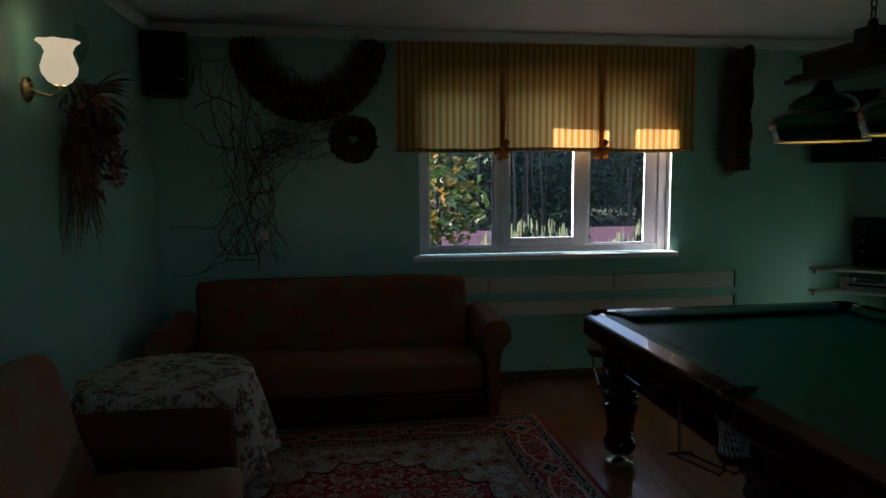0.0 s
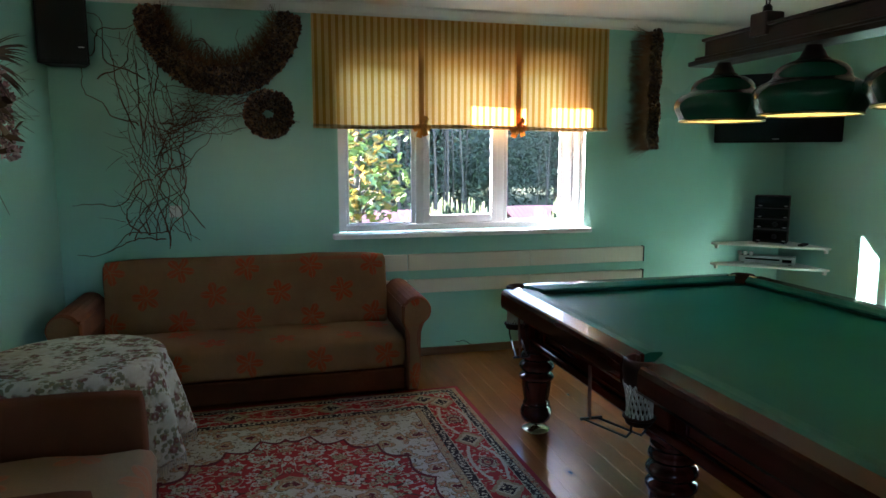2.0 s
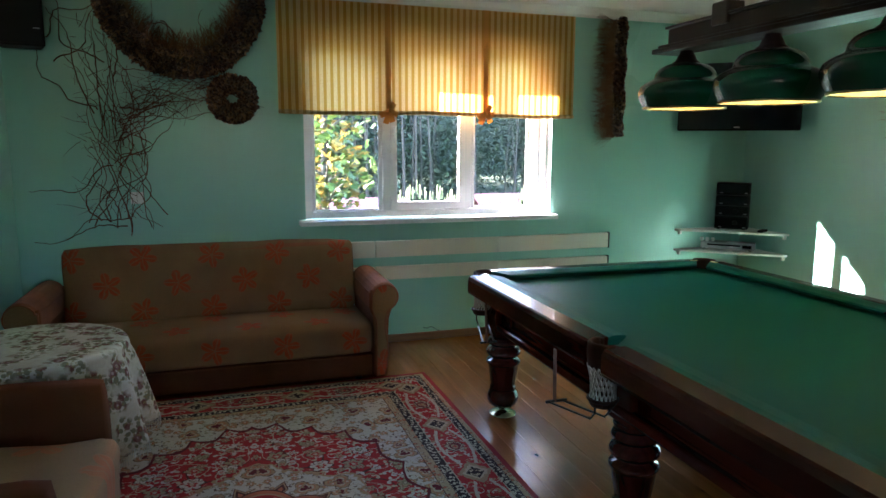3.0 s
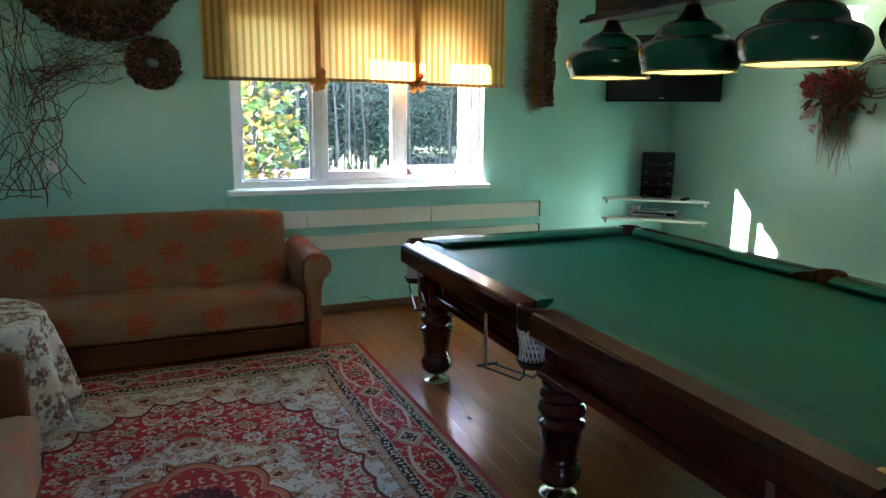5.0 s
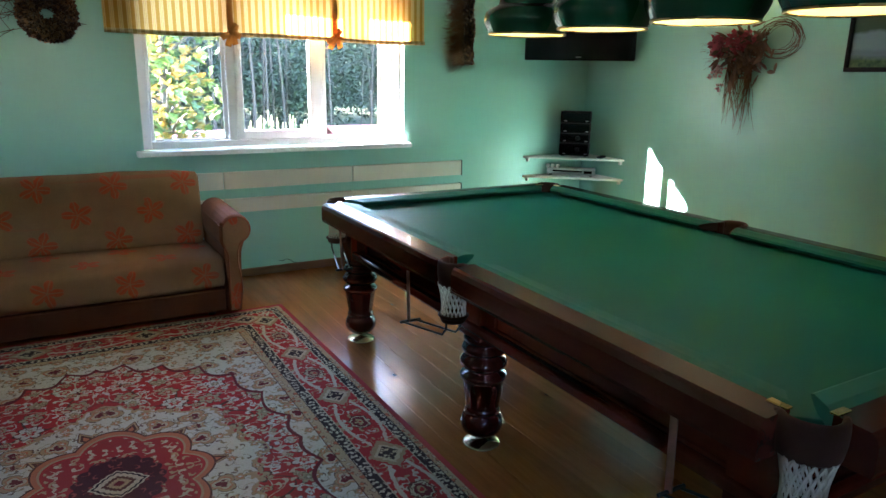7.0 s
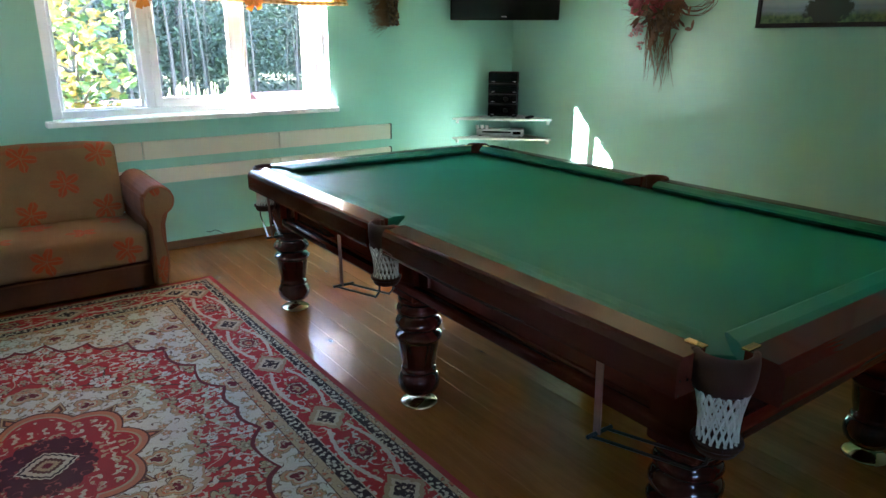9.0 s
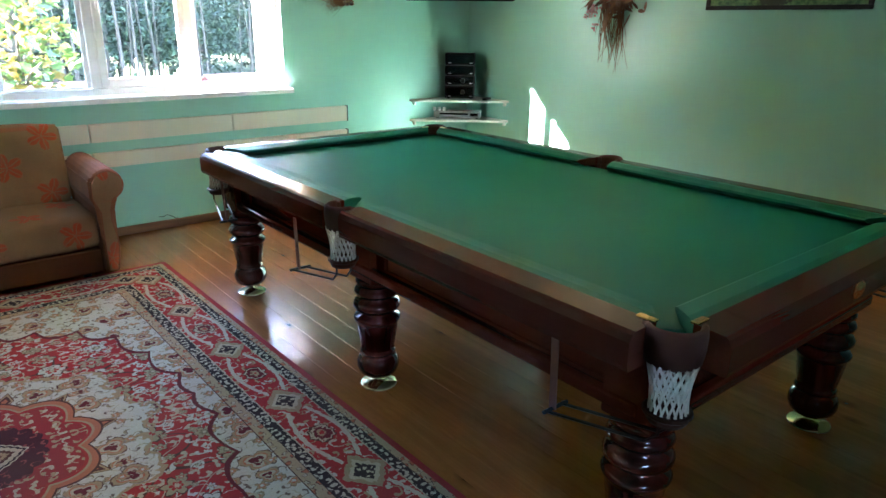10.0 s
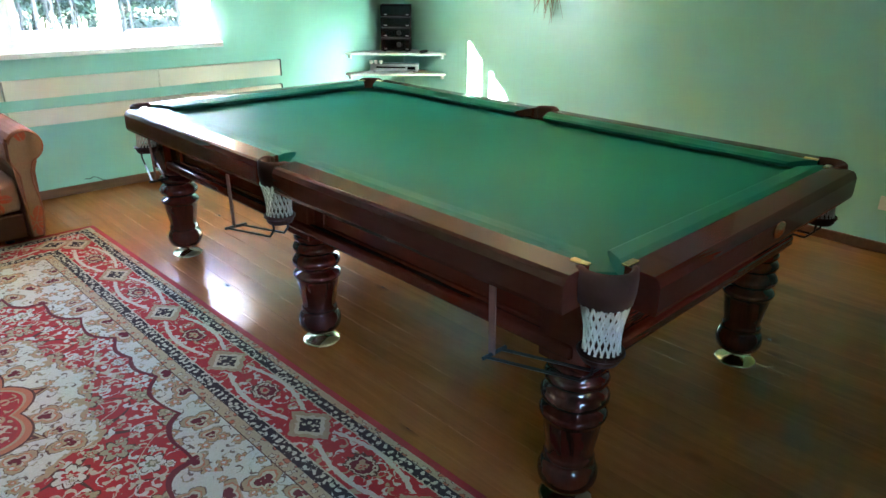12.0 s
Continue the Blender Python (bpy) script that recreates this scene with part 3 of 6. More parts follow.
# ---- upholstery with scattered leaf motifs ----
def leaf_fabric(name, ax_u, ax_v, ground, ground2, leaf, du=0.52, dv=0.19, size=0.088, ou=0.0, ov=0.0):
    k = Nodes(name)
    c3 = k.xyz(k.obj())
    u = k.m("ADD", c3[ax_u], ou)
    v = k.m("ADD", c3[ax_v] if ax_v < 3 else k.m("ADD", c3[1], c3[2]), ov)
    row = k.m("FLOOR", k.m("DIVIDE", v, dv))
    odd = k.m("MULTIPLY", k.m("PINGPONG", row, 1.0), 0.5)
    fu = k.m("MULTIPLY", k.m("SUBTRACT", k.m("FRACT", k.m("ADD", k.m("DIVIDE", u, du), odd)), 0.5), du)
    fv = k.m("MULTIPLY", k.m("SUBTRACT", k.m("FRACT", k.m("DIVIDE", v, dv)), 0.5), dv)
    w = k.noise(k.obj(), 30, 3)
    fu = k.m("ADD", fu, k.m("MULTIPLY", k.m("SUBTRACT", w, 0.5), 0.03))
    r = k.m("SQRT", k.m("ADD", k.m("MULTIPLY", fu, fu), k.m("MULTIPLY", fv, fv)))
    th = k.m("ADD", k.m("ARCTAN2", fv, fu), k.m("MULTIPLY", row, 0.7))
    pet = k.m("ABSOLUTE", k.m("COSINE", k.m("MULTIPLY", th, 2.5)))
    lobe = k.m("POWER", pet, 0.75)
    edge = k.m("MULTIPLY", k.m("ADD", 0.22, k.m("MULTIPLY", lobe, 0.78)), size)
    d = k.m("SUBTRACT", r, edge)
    inside = k.step(d, -0.004, 0.003, 1, 0)
    vein = k.step(k.m("MULTIPLY", k.m("SQRT", k.m("SUBTRACT", 1.0, k.m("MULTIPLY", pet, pet))), r), 0.004, 0.009, 1.0, 0.0)
    rim = k.step(k.m("ABSOLUTE", k.m("ADD", d, 0.002)), 0.002, 0.005, 1.0, 0.0)
    big = k.noise(k.obj(), 4, 4)
    weave = k.noise(k.map(k.obj(), (1, 1, 1)), 260, 2)
    line = k.step(k.noise(k.map(k.obj(), (0.6, 0.6, 14)), 1.3, 2), 0.62, 0.7, 0, 0.35)
    c = k.mix(k.step(big, 0.3, 0.7), ground, ground2)
    c = k.mix(line, c, leaf)
    c = k.mix(k.m("MULTIPLY", inside, k.step(w, 0.2, 0.6, 0.55, 0.95)), c, leaf)
    c = k.mix(k.m("MULTIPLY", k.m("MULTIPLY", inside, vein), 0.7), c, ground2)
    c = k.mix(k.step(weave, 0.4, 0.7, 0, 0.3), c, tuple(q * 0.55 for q in ground))
    c = k.mix(k.m("MULTIPLY", rim, 0.35), c, ground2)
    fold = k.noise(k.obj(), 6, 4)
    k.bump(k.m("ADD", k.m("ADD", weave, k.m("MULTIPLY", inside, 0.6)), k.m("MULTIPLY", fold, 3.0)), 0.4, 0.004)
    return k.set(c, 0.9, spec=0.08, sheen=0.04)


TAN, TAN2, RUST = (0.225, 0.115, 0.048), (0.28, 0.15, 0.066), (0.40, 0.055, 0.014)
fab_back = leaf_fabric("leaf_motif_fabric_back", 0, 2, TAN, TAN2, RUST, du=0.42, ou=0.246, ov=0.0, dv=0.172, size=0.090)
fab_seat = leaf_fabric("leaf_motif_fabric_seat", 0, 3, TAN, TAN2, RUST, du=0.42, dv=0.24, ou=0.24, ov=-0.17, size=0.088)
fab_arm = leaf_fabric("leaf_motif_fabric_arm", 0, 2, TAN, TAN2, RUST, du=0.30, dv=0.28, size=0.10, ou=0.08, ov=0.02)
fab_chair_back = leaf_fabric("leaf_motif_fabric_chair_back", 1, 2, (0.30, 0.19, 0.10), (0.36, 0.23, 0.125), (0.42, 0.14, 0.06), du=0.30, dv=0.21, size=0.10)
fab_chair_seat = leaf_fabric("leaf_motif_fabric_chair_seat", 1, 0, (0.25, 0.155, 0.080), (0.31, 0.20, 0.105), (0.42, 0.14, 0.06), du=0.42, dv=0.26, size=0.11)
plush = simple("rust_brown_plush", (0.25, 0.085, 0.032), 0.85, vary=0.28, scale=16, bump=0.5, spec=0.1, sheen=0.06)
plush_dark = simple("dark_brown_plush", (0.13, 0.045, 0.018), 0.9, vary=0.25, scale=10, bump=0.3, spec=0.05)

plush_base = simple("deep_brown_plush", (0.10, 0.034, 0.015), 0.9, vary=0.25, scale=10, bump=0.3, spec=0.05)


def cushion(name, a, b, r, mat, parent, sag=0.0, label="", wob=0.006):
    """A padded block: a box with a dense grid, rounded edges and a slightly uneven skin."""
    n = 10
    bm = bmesh.new()
    a, b = Vector(a), Vector(b)
    c, h = (a + b) / 2, (b - a) / 2
    bmesh.ops.create_cube(bm, size=2.0)
    bmesh.ops.subdivide_edges(bm, edges=bm.edges, cuts=n, use_grid_fill=True)
    for v in bm.verts:
        p = Vector((v.co.x * h.x, v.co.y * h.y, v.co.z * h.z))
        q = Vector((max(-h.x + r, min(h.x - r, p.x)), max(-h.y + r, min(h.y - r, p.y)), max(-h.z + r, min(h.z - r, p.z))))
        d = p - q
        if d.length > 1e-6:
            p = q + d.normalized() * min(r, d.length if abs(d.length - r) < 1e-6 else r)
        w = noise.noise((p + c) * 5.0) * wob
        p += d.normalized() * w if d.length > 1e-6 else Vector((0, 0, 0))
        if v.co.z > 0.9:
            p.z -= sag * (1 - v.co.x ** 2) * (1 - v.co.y ** 2)
        v.co = c + p
    return part(name, bm, mat, parent, label, True)


def scroll_arm(depth0, depth1, side):
    """The outline of a sofa arm that rolls outward at the top, run along its depth."""
    pts = [(0.036, 0.03), (0.036, 0.40), (0.0, 0.48), (0.0, 0.585)]
    for i in range(15):
        a = radians(165 - i * 17)
        pts.append((0.098 + 0.092 * math.cos(a), 0.553 + 0.092 * math.sin(a)))
    pts += [(0.118, 0.452), (0.106, 0.41), (0.104, 0.35), (0.118, 0.26), (0.124, 0.18), (0.112, 0.09), (0.100, 0.03)]
    return extrude_outline([(side * x, z) for x, z in pts], 1, depth0, depth1, 0.016, seg=3)


def arm_front(side):
    """The padded front panel of an arm, and the cord that runs round it."""
    pts = [(0.042, 0.04), (0.042, 0.40), (0.010, 0.48), (0.010, 0.585)]
    for i in range(15):
        a = radians(165 - i * 17)
        pts.append((0.098 + 0.083 * math.cos(a), 0.553 + 0.083 * math.sin(a)))
    pts += [(0.110, 0.452), (0.098, 0.41), (0.096, 0.35), (0.110, 0.26), (0.116, 0.18), (0.104, 0.09), (0.094, 0.04)]
    panel = extrude_outline([(side * x, z) for x, z in pts], 1, -0.014, -0.0005, 0.004)
    cord = tube(bmesh.new(), [(side * x, -0.012, z) for x, z in pts], 0.0055, 6)
    return panel, cord


def sofa():
    s = thing("sofa", "tan sofa with rust leaf motifs and brown rolled arms", "sofa", (-1.53, 0.72, 0))
    L, R = -0.925, 0.912
    b = cushion("backrest", (L, 0.0, 0.0), (R, 0.17, 0.515), 0.055, fab_back, s, wob=0.010)
    b.matrix_basis = pose(0, 0.46, 0.362, -12, 0, 0)
    cushion("seat", (L - 0.03, 0.008, 0.172), (R + 0.03, 0.66, 0.382), 0.05, fab_seat, s, sag=-0.012, wob=0.008)
    part("base", boxes(((L - 0.03, 0.045, 0.022), (R + 0.03, 0.70, 0.170)), bevel=0.012), plush_base, s, "dark brown plush covered base")
    a = part("armrest", scroll_arm(0.0, 0.68, 1), plush, s, "rust brown plush rolled arm")
    a.location = (R + 0.001, 0, 0)
    a = part("armrest", scroll_arm(0.0, 0.68, -1), plush, s, "rust brown plush rolled arm")
    a.location = (L - 0.001, 0, 0)
    for side, x in ((1, R + 0.001), (-1, L - 0.001)):
        for nm, bm, mt in zip(("arm_front", "arm_cord"), arm_front(side), (fab_arm, plush)):
            part(nm, bm, mt, s, smooth=nm == "arm_cord").location = (x, 0, 0)
    cord = tube(bmesh.new(), [(L - 0.02, 0.004, 0.176), (R + 0.02, 0.004, 0.176)], 0.006, 6)
    part("seat_cord", cord, plush_dark, s)
    for x in (L + 0.06, R - 0.06):
        for y in (0.09, 0.62):
            f = part("leg", lathe([(0.0, 0.0), (0.022, 0.0), (0.028, 0.024), (0.0, 0.024)], 12), black_metal, s)
            f.location = (x, y, 0.0)


def armchair():
    s = thing("armchair", "worn beige armchair with orange leaf motifs and brown arms", "armchair", (-2.21, -1.115, 0))
    cushion("seat", (-0.28, -0.40, 0.22), (0.365, 0.278, 0.485), 0.055, fab_chair_seat, s, sag=-0.02, wob=0.012)
    b = cushion("backrest", (-0.19, -0.40, 0.0), (0.0, 0.278, 0.60), 0.07, fab_chair_back, s, wob=0.012)
    b.matrix_basis = pose(-0.110, 0, 0.385, 0, -16, 0)
    part("base", boxes(((-0.40, -0.395, 0.04), (0.32, 0.275, 0.218)), bevel=0.012), plush_dark, s)
    for y0, y1 in ((-0.515, -0.405), (0.283, 0.393)):
        cushion("armrest", (-0.42, y0, 0.04), (0.318, y1, 0.668), 0.035, plush_dark, s, label="dark brown plush arm", wob=0.008)
    for x in (-0.36, 0.27):
        for y in (-0.46, 0.33):
            f = part("leg", lathe([(0.0, 0.0), (0.02, 0.0), (0.026, 0.042), (0.0, 0.042)], 12), black_metal, s)
            f.location = (x, y, 0)


def floral_cloth():
    k = Nodes("floral_tablecloth_weave")
    w = k.noise(k.obj(), 7, 3)
    v = k.obj()
    d1 = k.voronoi(v, 21.0)
    d2 = k.voronoi(k.map(v, loc=(3.3, 1.7, 0.4)), 46.0)
    d3 = k.voronoi(k.map(v, loc=(7.3, 4.1, 2.4)), 58.0)
    wob = k.noise(k.obj(), 90, 3)
    base = k.mix(k.step(w, 0.35, 0.65), (0.50, 0.46, 0.36), (0.60, 0.56, 0.45))
    c = k.mix(k.step(k.m("ADD", d2, k.m("MULTIPLY", wob, 0.3)), 0.62, 0.70, 0.85, 0), base, (0.13, 0.125, 0.065))
    c = k.mix(k.step(k.m("ADD", d1, k.m("MULTIPLY", wob, 0.35)), 0.56, 0.64, 0.85, 0), c, (0.16, 0.05, 0.042))
    c = k.mix(k.step(k.m("ADD", d1, k.m("MULTIPLY", wob, 0.25)), 0.24, 0.30, 0.9, 0), c, (0.46, 0.34, 0.32))
    c = k.mix(k.step(k.m("ADD", d3, k.m("MULTIPLY", wob, 0.3)), 0.40, 0.46, 0.75, 0), c, (0.26, 0.20, 0.08))
    clus = k.noise(k.map(v, loc=(5, 2, 1)), 11.0, 2)
    c = k.mix(k.step(clus, 0.43, 0.52, 0.9, 0.0), c, base)
    fine = k.noise(k.obj(), 320, 2)
    k.bump(fine, 0.3, 0.002)
    return k.set(c, 0.9, spec=0.1)


def round_table():
    cx, cy = -2.25, -0.285
    t = thing("round_table", "small round wooden table hidden under its cloth", "table", (cx, cy, 0))
    part("tabletop", lathe([(0.0, 0.645), (0.345, 0.645), (0.352, 0.655), (0.352, 0.668), (0.345, 0.675), (0.0, 0.675)], 40), table_wood, t)
    for i in range(4):
        a = radians(45 + 90 * i)
        part("leg", boxes(((0.22 * math.cos(a) - 0.02, 0.22 * math.sin(a) - 0.02, 0.0), (0.22 * math.cos(a) + 0.02, 0.22 * math.sin(a) + 0.02, 0.645)), bevel=0.004), table_wood, t)
    n = 120
    bm = bmesh.new()
    rings = []
    prof = [(0.0, 0), (0.12, 0), (0.25, 0), (0.33, 0), (0.352, -0.002), (0.364, -0.008), (0.370, -0.022), (0.373, -0.05)] + [(0.376 + 0.075 * (j / 12) ** 0.8, -0.05 - 0.35 * j / 12) for j in range(1, 13)]
    for r, z in prof:
        ring = []
        f = max(0.0, min(1.0, -z / 0.40))
        for i in range(n):
            a = 2 * math.pi * i / n
            fold = (math.sin(a * 9 + 0.8 * math.sin(2 * a)) + 0.5 * math.sin(a * 17 + 1.3)) * 0.028 * f
            hem = 0.035 * math.sin(a * 2 + 0.6) * f
            q = r + fold
            ring.append(bm.verts.new((q * math.cos(a), q * math.sin(a), 0.681 + z + hem + 0.002 * noise.noise(Vector((a * 3, r * 9, 1))))))
        rings.append(ring)
    for A, B in zip(rings, rings[1:]):
        for i in range(n):
            if A is rings[0]:
                if i == 0:
                    bm.faces.new(B)
                continue
            bm.faces.new((A[i], A[(i + 1) % n], B[(i + 1) % n], B[i]))
    for v in rings[0]:
        bm.verts.remove(v)
    ob = new("tablecloth", mesh_of("tablecloth", bm, floral_cloth(), True))
    ob.location = (cx, cy, 0)
    tagged(ob, "faded floral woven tablecloth with fringe hanging over a round table", "tablecloth")
    m = ob.modifiers.new("thickness", "SOLIDIFY")
    m.thickness = 0.003
    fr = bmesh.new()
    rnd = random.Random(5)
    for i in range(420):
        a = 2 * math.pi * i / 420
        fold = (math.sin(a * 9 + 0.8 * math.sin(2 * a)) + 0.5 * math.sin(a * 17 + 1.3)) * 0.028
        q = 0.451 + fold
        z = 0.681 - 0.40 + 0.035 * math.sin(a * 2 + 0.6)
        p = Vector((q * math.cos(a), q * math.sin(a), z))
        tube(fr, [p, p + Vector((rnd.uniform(-0.006, 0.006), rnd.uniform(-0.006, 0.006), -rnd.uniform(0.035, 0.055)))], 0.0016, 3)
    part("fringe", fr, net_cord, ob, "off-white thread fringe")


# ---- carpet ----
RW, RL = 1.142, 1.695


def carpet_mat(zone):
    """The woven pattern of one zone of the carpet: border, field or heart."""
    k = Nodes("oriental_carpet_" + zone)
    x, y, z = k.xyz(k.obj())
    ax, ay = k.m("ABSOLUTE", x), k.m("ABSOLUTE", y)
    dx, dy = k.m("SUBTRACT", RW, ax), k.m("SUBTRACT", RL, ay)
    d = k.m("MINIMUM", dx, dy)
    side = k.m("LESS_THAN", dx, dy)
    # run: coordinate along the border
    run = k.m("ADD", k.m("MULTIPLY", side, ay), k.m("MULTIPLY", k.m("SUBTRACT", 1.0, side), ax))
    mir = k.vec(ax, ay, 0.0)
    strip = k.vec(run, d, 0.0)
    RED, CREAM, DARK, TANC = (0.40, 0.030, 0.030), (0.56, 0.52, 0.43), (0.030, 0.024, 0.028), (0.40, 0.27, 0.15)
    SAND, OLIVE, BROWN, WINE, RUSTY = (0.50, 0.41, 0.28), (0.20, 0.17, 0.10), (0.10, 0.038, 0.030), (0.15, 0.020, 0.028), (0.46, 0.15, 0.075)

    def cells(where, scale, at, loose=0.75):
        """Distance and angle from the heart of each cell, and two numbers of its own."""
        n = k.t.nodes.new("ShaderNodeTexVoronoi")
        moved = k.map(where, loc=at)
        k.put(moved, n.inputs["Vector"])
        n.inputs["Scale"].default_value = scale
        n.inputs["Randomness"].default_value = loose
        sub = k.t.nodes.new("ShaderNodeVectorMath")
        sub.operation = "SUBTRACT"
        k.put(moved, sub.inputs[0])
        k.put(n.outputs["Position"], sub.inputs[1])
        u, v, w = k.xyz(sub.outputs[0])
        a, b, c = k.xyz(n.outputs["Color"])
        r = k.m("SQRT", k.m("ADD", k.m("MULTIPLY", u, u), k.m("MULTIPLY", v, v)))
        r = k.m("MAXIMUM", 0.0, k.m("ADD", r, k.m("MULTIPLY", k.m("SUBTRACT", k.noise(where, 75, 1), 0.5), 0.016)))
        return r, k.m("ARCTAN2", v, u), a, b

    def curls(where, scale, at, reach, turns=12.5, thick=0.0085):
        """A hooked tendril in each cell: one spiral arm that swells towards its tip."""
        r, th, a, b = cells(where, scale, at)
        flip = k.m("SUBTRACT", k.m("MULTIPLY", k.m("GREATER_THAN", b, 0.5), 2.0), 1.0)
        ph = k.m("ADD", k.m("ADD", k.m("MULTIPLY", k.m("DIVIDE", th, 6.28319), flip), a), k.m("MULTIPLY", r, turns))
        off = k.m("ABSOLUTE", k.m("SUBTRACT", k.m("FRACT", ph), 0.5))
        dist = k.m("MULTIPLY", k.m("MULTIPLY", off, 6.28319), r)
        wide = k.m("ADD", thick * 0.45, k.m("MULTIPLY", k.step(r, 0.0, reach, 1.0, 0.15), thick))
        arm = k.m("LESS_THAN", dist, wide)
        return k.m("MULTIPLY", arm, k.m("LESS_THAN", r, reach)), a, b

    def flowers(where, scale, at, size, petals, loose=0.75):
        """Signed size of a lobed flower in each cell: 0 at the heart, 1 at the rim."""
        r, th, a, b = cells(where, scale, at, loose)
        lob = k.m("ABSOLUTE", k.m("COSINE", k.m("ADD", k.m("MULTIPLY", th, petals / 2), k.m("MULTIPLY", a, 6.0))))
        own = k.m("MULTIPLY", k.m("ADD", 0.55, k.m("MULTIPLY", lob, 0.45)), k.m("MULTIPLY", k.step(b, 0.0, 1.0, 0.65, 1.15), size))
        return k.m("DIVIDE", r, own), a, b

    def stems(where, scale, at, width):
        n = k.noise(k.map(where, loc=at), scale, 0.0, 0.4, 0.5)
        return k.step(k.m("ABSOLUTE", k.m("SUBTRACT", n, 0.5)), width * 0.6, width, 1.0, 0.0)

    def tint(pick, one, two, where=0.5):
        return k.mix(k.m("GREATER_THAN", pick, where), one, two)

    if zone != "border":
        # pale ground of the corners and of the medallion
        pale = CREAM
        for scale, at, reach, ink in ((10.0, (5.1, 0.6, 0), 0.046, (0.30, 0.24, 0.15)), (14.0, (7.7, 5.2, 0), 0.032, (0.17, 0.12, 0.10))):
            arm, a, b = curls(mir, scale, at, reach, 16.0, 0.0050)
            pale = k.mix(arm, pale, ink)
        f, a, b = flowers(mir, 5.2, (2.2, 5.1, 0), 0.062, 3)
        for lim, col in ((1.06, BROWN), (0.99, TANC), (0.76, RUSTY), (0.66, SAND), (0.46, WINE)):
            pale = k.mix(k.m("LESS_THAN", f, lim), pale, col)
        arm, a, b = curls(mir, 22.0, (1.4, 3.3, 0), 0.020, 22.0, 0.005)
        pale = k.mix(k.m("MULTIPLY", arm, k.m("LESS_THAN", f, 0.46)), pale, SAND)
        f, a, b = flowers(mir, 9.0, (6.2, 8.1, 0), 0.026, 5)
        for lim, col in ((1.08, BROWN), (0.98, TANC), (0.55, RUSTY), (0.30, CREAM)):
            pale = k.mix(k.m("LESS_THAN", f, lim), pale, col)

        # medallion with a ragged, leafy rim
        yy = k.m("MULTIPLY", y, 0.82)
        r = k.m("SQRT", k.m("ADD", k.m("MULTIPLY", x, x), k.m("MULTIPLY", yy, yy)))
        th2 = k.m("ARCTAN2", ay, ax)
        lob = k.m("ABSOLUTE", k.m("COSINE", k.m("MULTIPLY", th2, 8.0)))
        lob4 = k.m("COSINE", k.m("MULTIPLY", th2, 8.0))
    if zone == "field":
        # red field: stems, two sizes of tendrils, scattered flowers
        field = k.mix(stems(mir, 4.0, (3, 1, 0), 0.011), RED, BROWN)
        field = k.mix(stems(mir, 5.5, (9, 4, 0), 0.013), field, SAND)
        for scale, at, reach in ((9.0, (0.3, 2.1, 0), 0.054), (11.0, (4.4, 7.3, 0), 0.044), (14.0, (8.8, 1.3, 0), 0.032)):
            arm, a, b = curls(mir, scale, at, reach)
            field = k.mix(arm, field, tint(a, SAND, CREAM))
        for scale, at, size in ((5.5, (2.7, 6.1, 0), 0.050), (8.5, (6.6, 3.9, 0), 0.022)):
            f, a, b = flowers(mir, scale, at, size, 6)
            field = k.mix(k.m("LESS_THAN", f, 1.14), field, BROWN)
            field = k.mix(k.m("LESS_THAN", f, 1.0), field, tint(a, (0.36, 0.29, 0.17), CREAM, 0.55))
            field = k.mix(k.m("LESS_THAN", f, 0.50), field, tint(b, OLIVE, RED))
            field = k.mix(k.m("LESS_THAN", f, 0.25), field, SAND)

        # scalloped edge of the red field
        u, v = k.m("DIVIDE", ax, 0.75), k.m("DIVIDE", ay, 1.18)
        sup = k.m("SQRT", k.m("ADD", k.m("MULTIPLY", u, u), k.m("MULTIPLY", v, v)))
        th = k.m("ADD", k.m("ARCTAN2", v, u), k.m("MULTIPLY", k.noise(mir, 4, 1), 0.12))
        sc = k.m("ABSOLUTE", k.m("SINE", k.m("MULTIPLY", th, 13.0)))
        wave = k.m("SINE", k.m("MULTIPLY", th, 6.0))
        outl = k.m("ADD", k.m("ADD", sup, k.m("MULTIPLY", sc, 0.072)), k.m("MULTIPLY", wave, 0.028))
        body = k.mix(k.m("LESS_THAN", outl, 1.0), pale, field)
        body = k.mix(k.m("LESS_THAN", k.m("ABSOLUTE", k.m("SUBTRACT", outl, 0.992)), 0.011), body, WINE)
        rag = k.m("MULTIPLY", k.m("SUBTRACT", k.noise(mir, 20, 1), 0.5), 0.11)
        ro = k.m("ADD", k.m("SUBTRACT", k.m("SUBTRACT", r, k.m("MULTIPLY", lob, 0.03)), k.m("MULTIPLY", lob4, 0.035)), rag)
        body = k.mix(k.m("LESS_THAN", ro, 0.497), body, TANC)
        body = k.mix(k.m("LESS_THAN", ro, 0.478), body, pale)
        c = body
    elif zone == "heart":
        body = pale
        # four dark leaf panels inside its rim
        for px, py, turn in ((0.345, 0.0, 0.0), (0.085, 0.40, 1.25), (0.245, 0.27, 0.75)):
            qx, qy = k.m("SUBTRACT", ax, px), k.m("SUBTRACT", ay, abs(py))
            ca, sa = math.cos(turn), math.sin(turn)
            lu = k.m("ADD", k.m("MULTIPLY", qx, ca), k.m("MULTIPLY", qy, sa))
            lv = k.m("SUBTRACT", k.m("MULTIPLY", qy, ca), k.m("MULTIPLY", qx, sa))
            leaf = k.m("ADD", k.m("ABSOLUTE", k.m("MULTIPLY", lv, 2.1)), k.m("ABSOLUTE", lu))
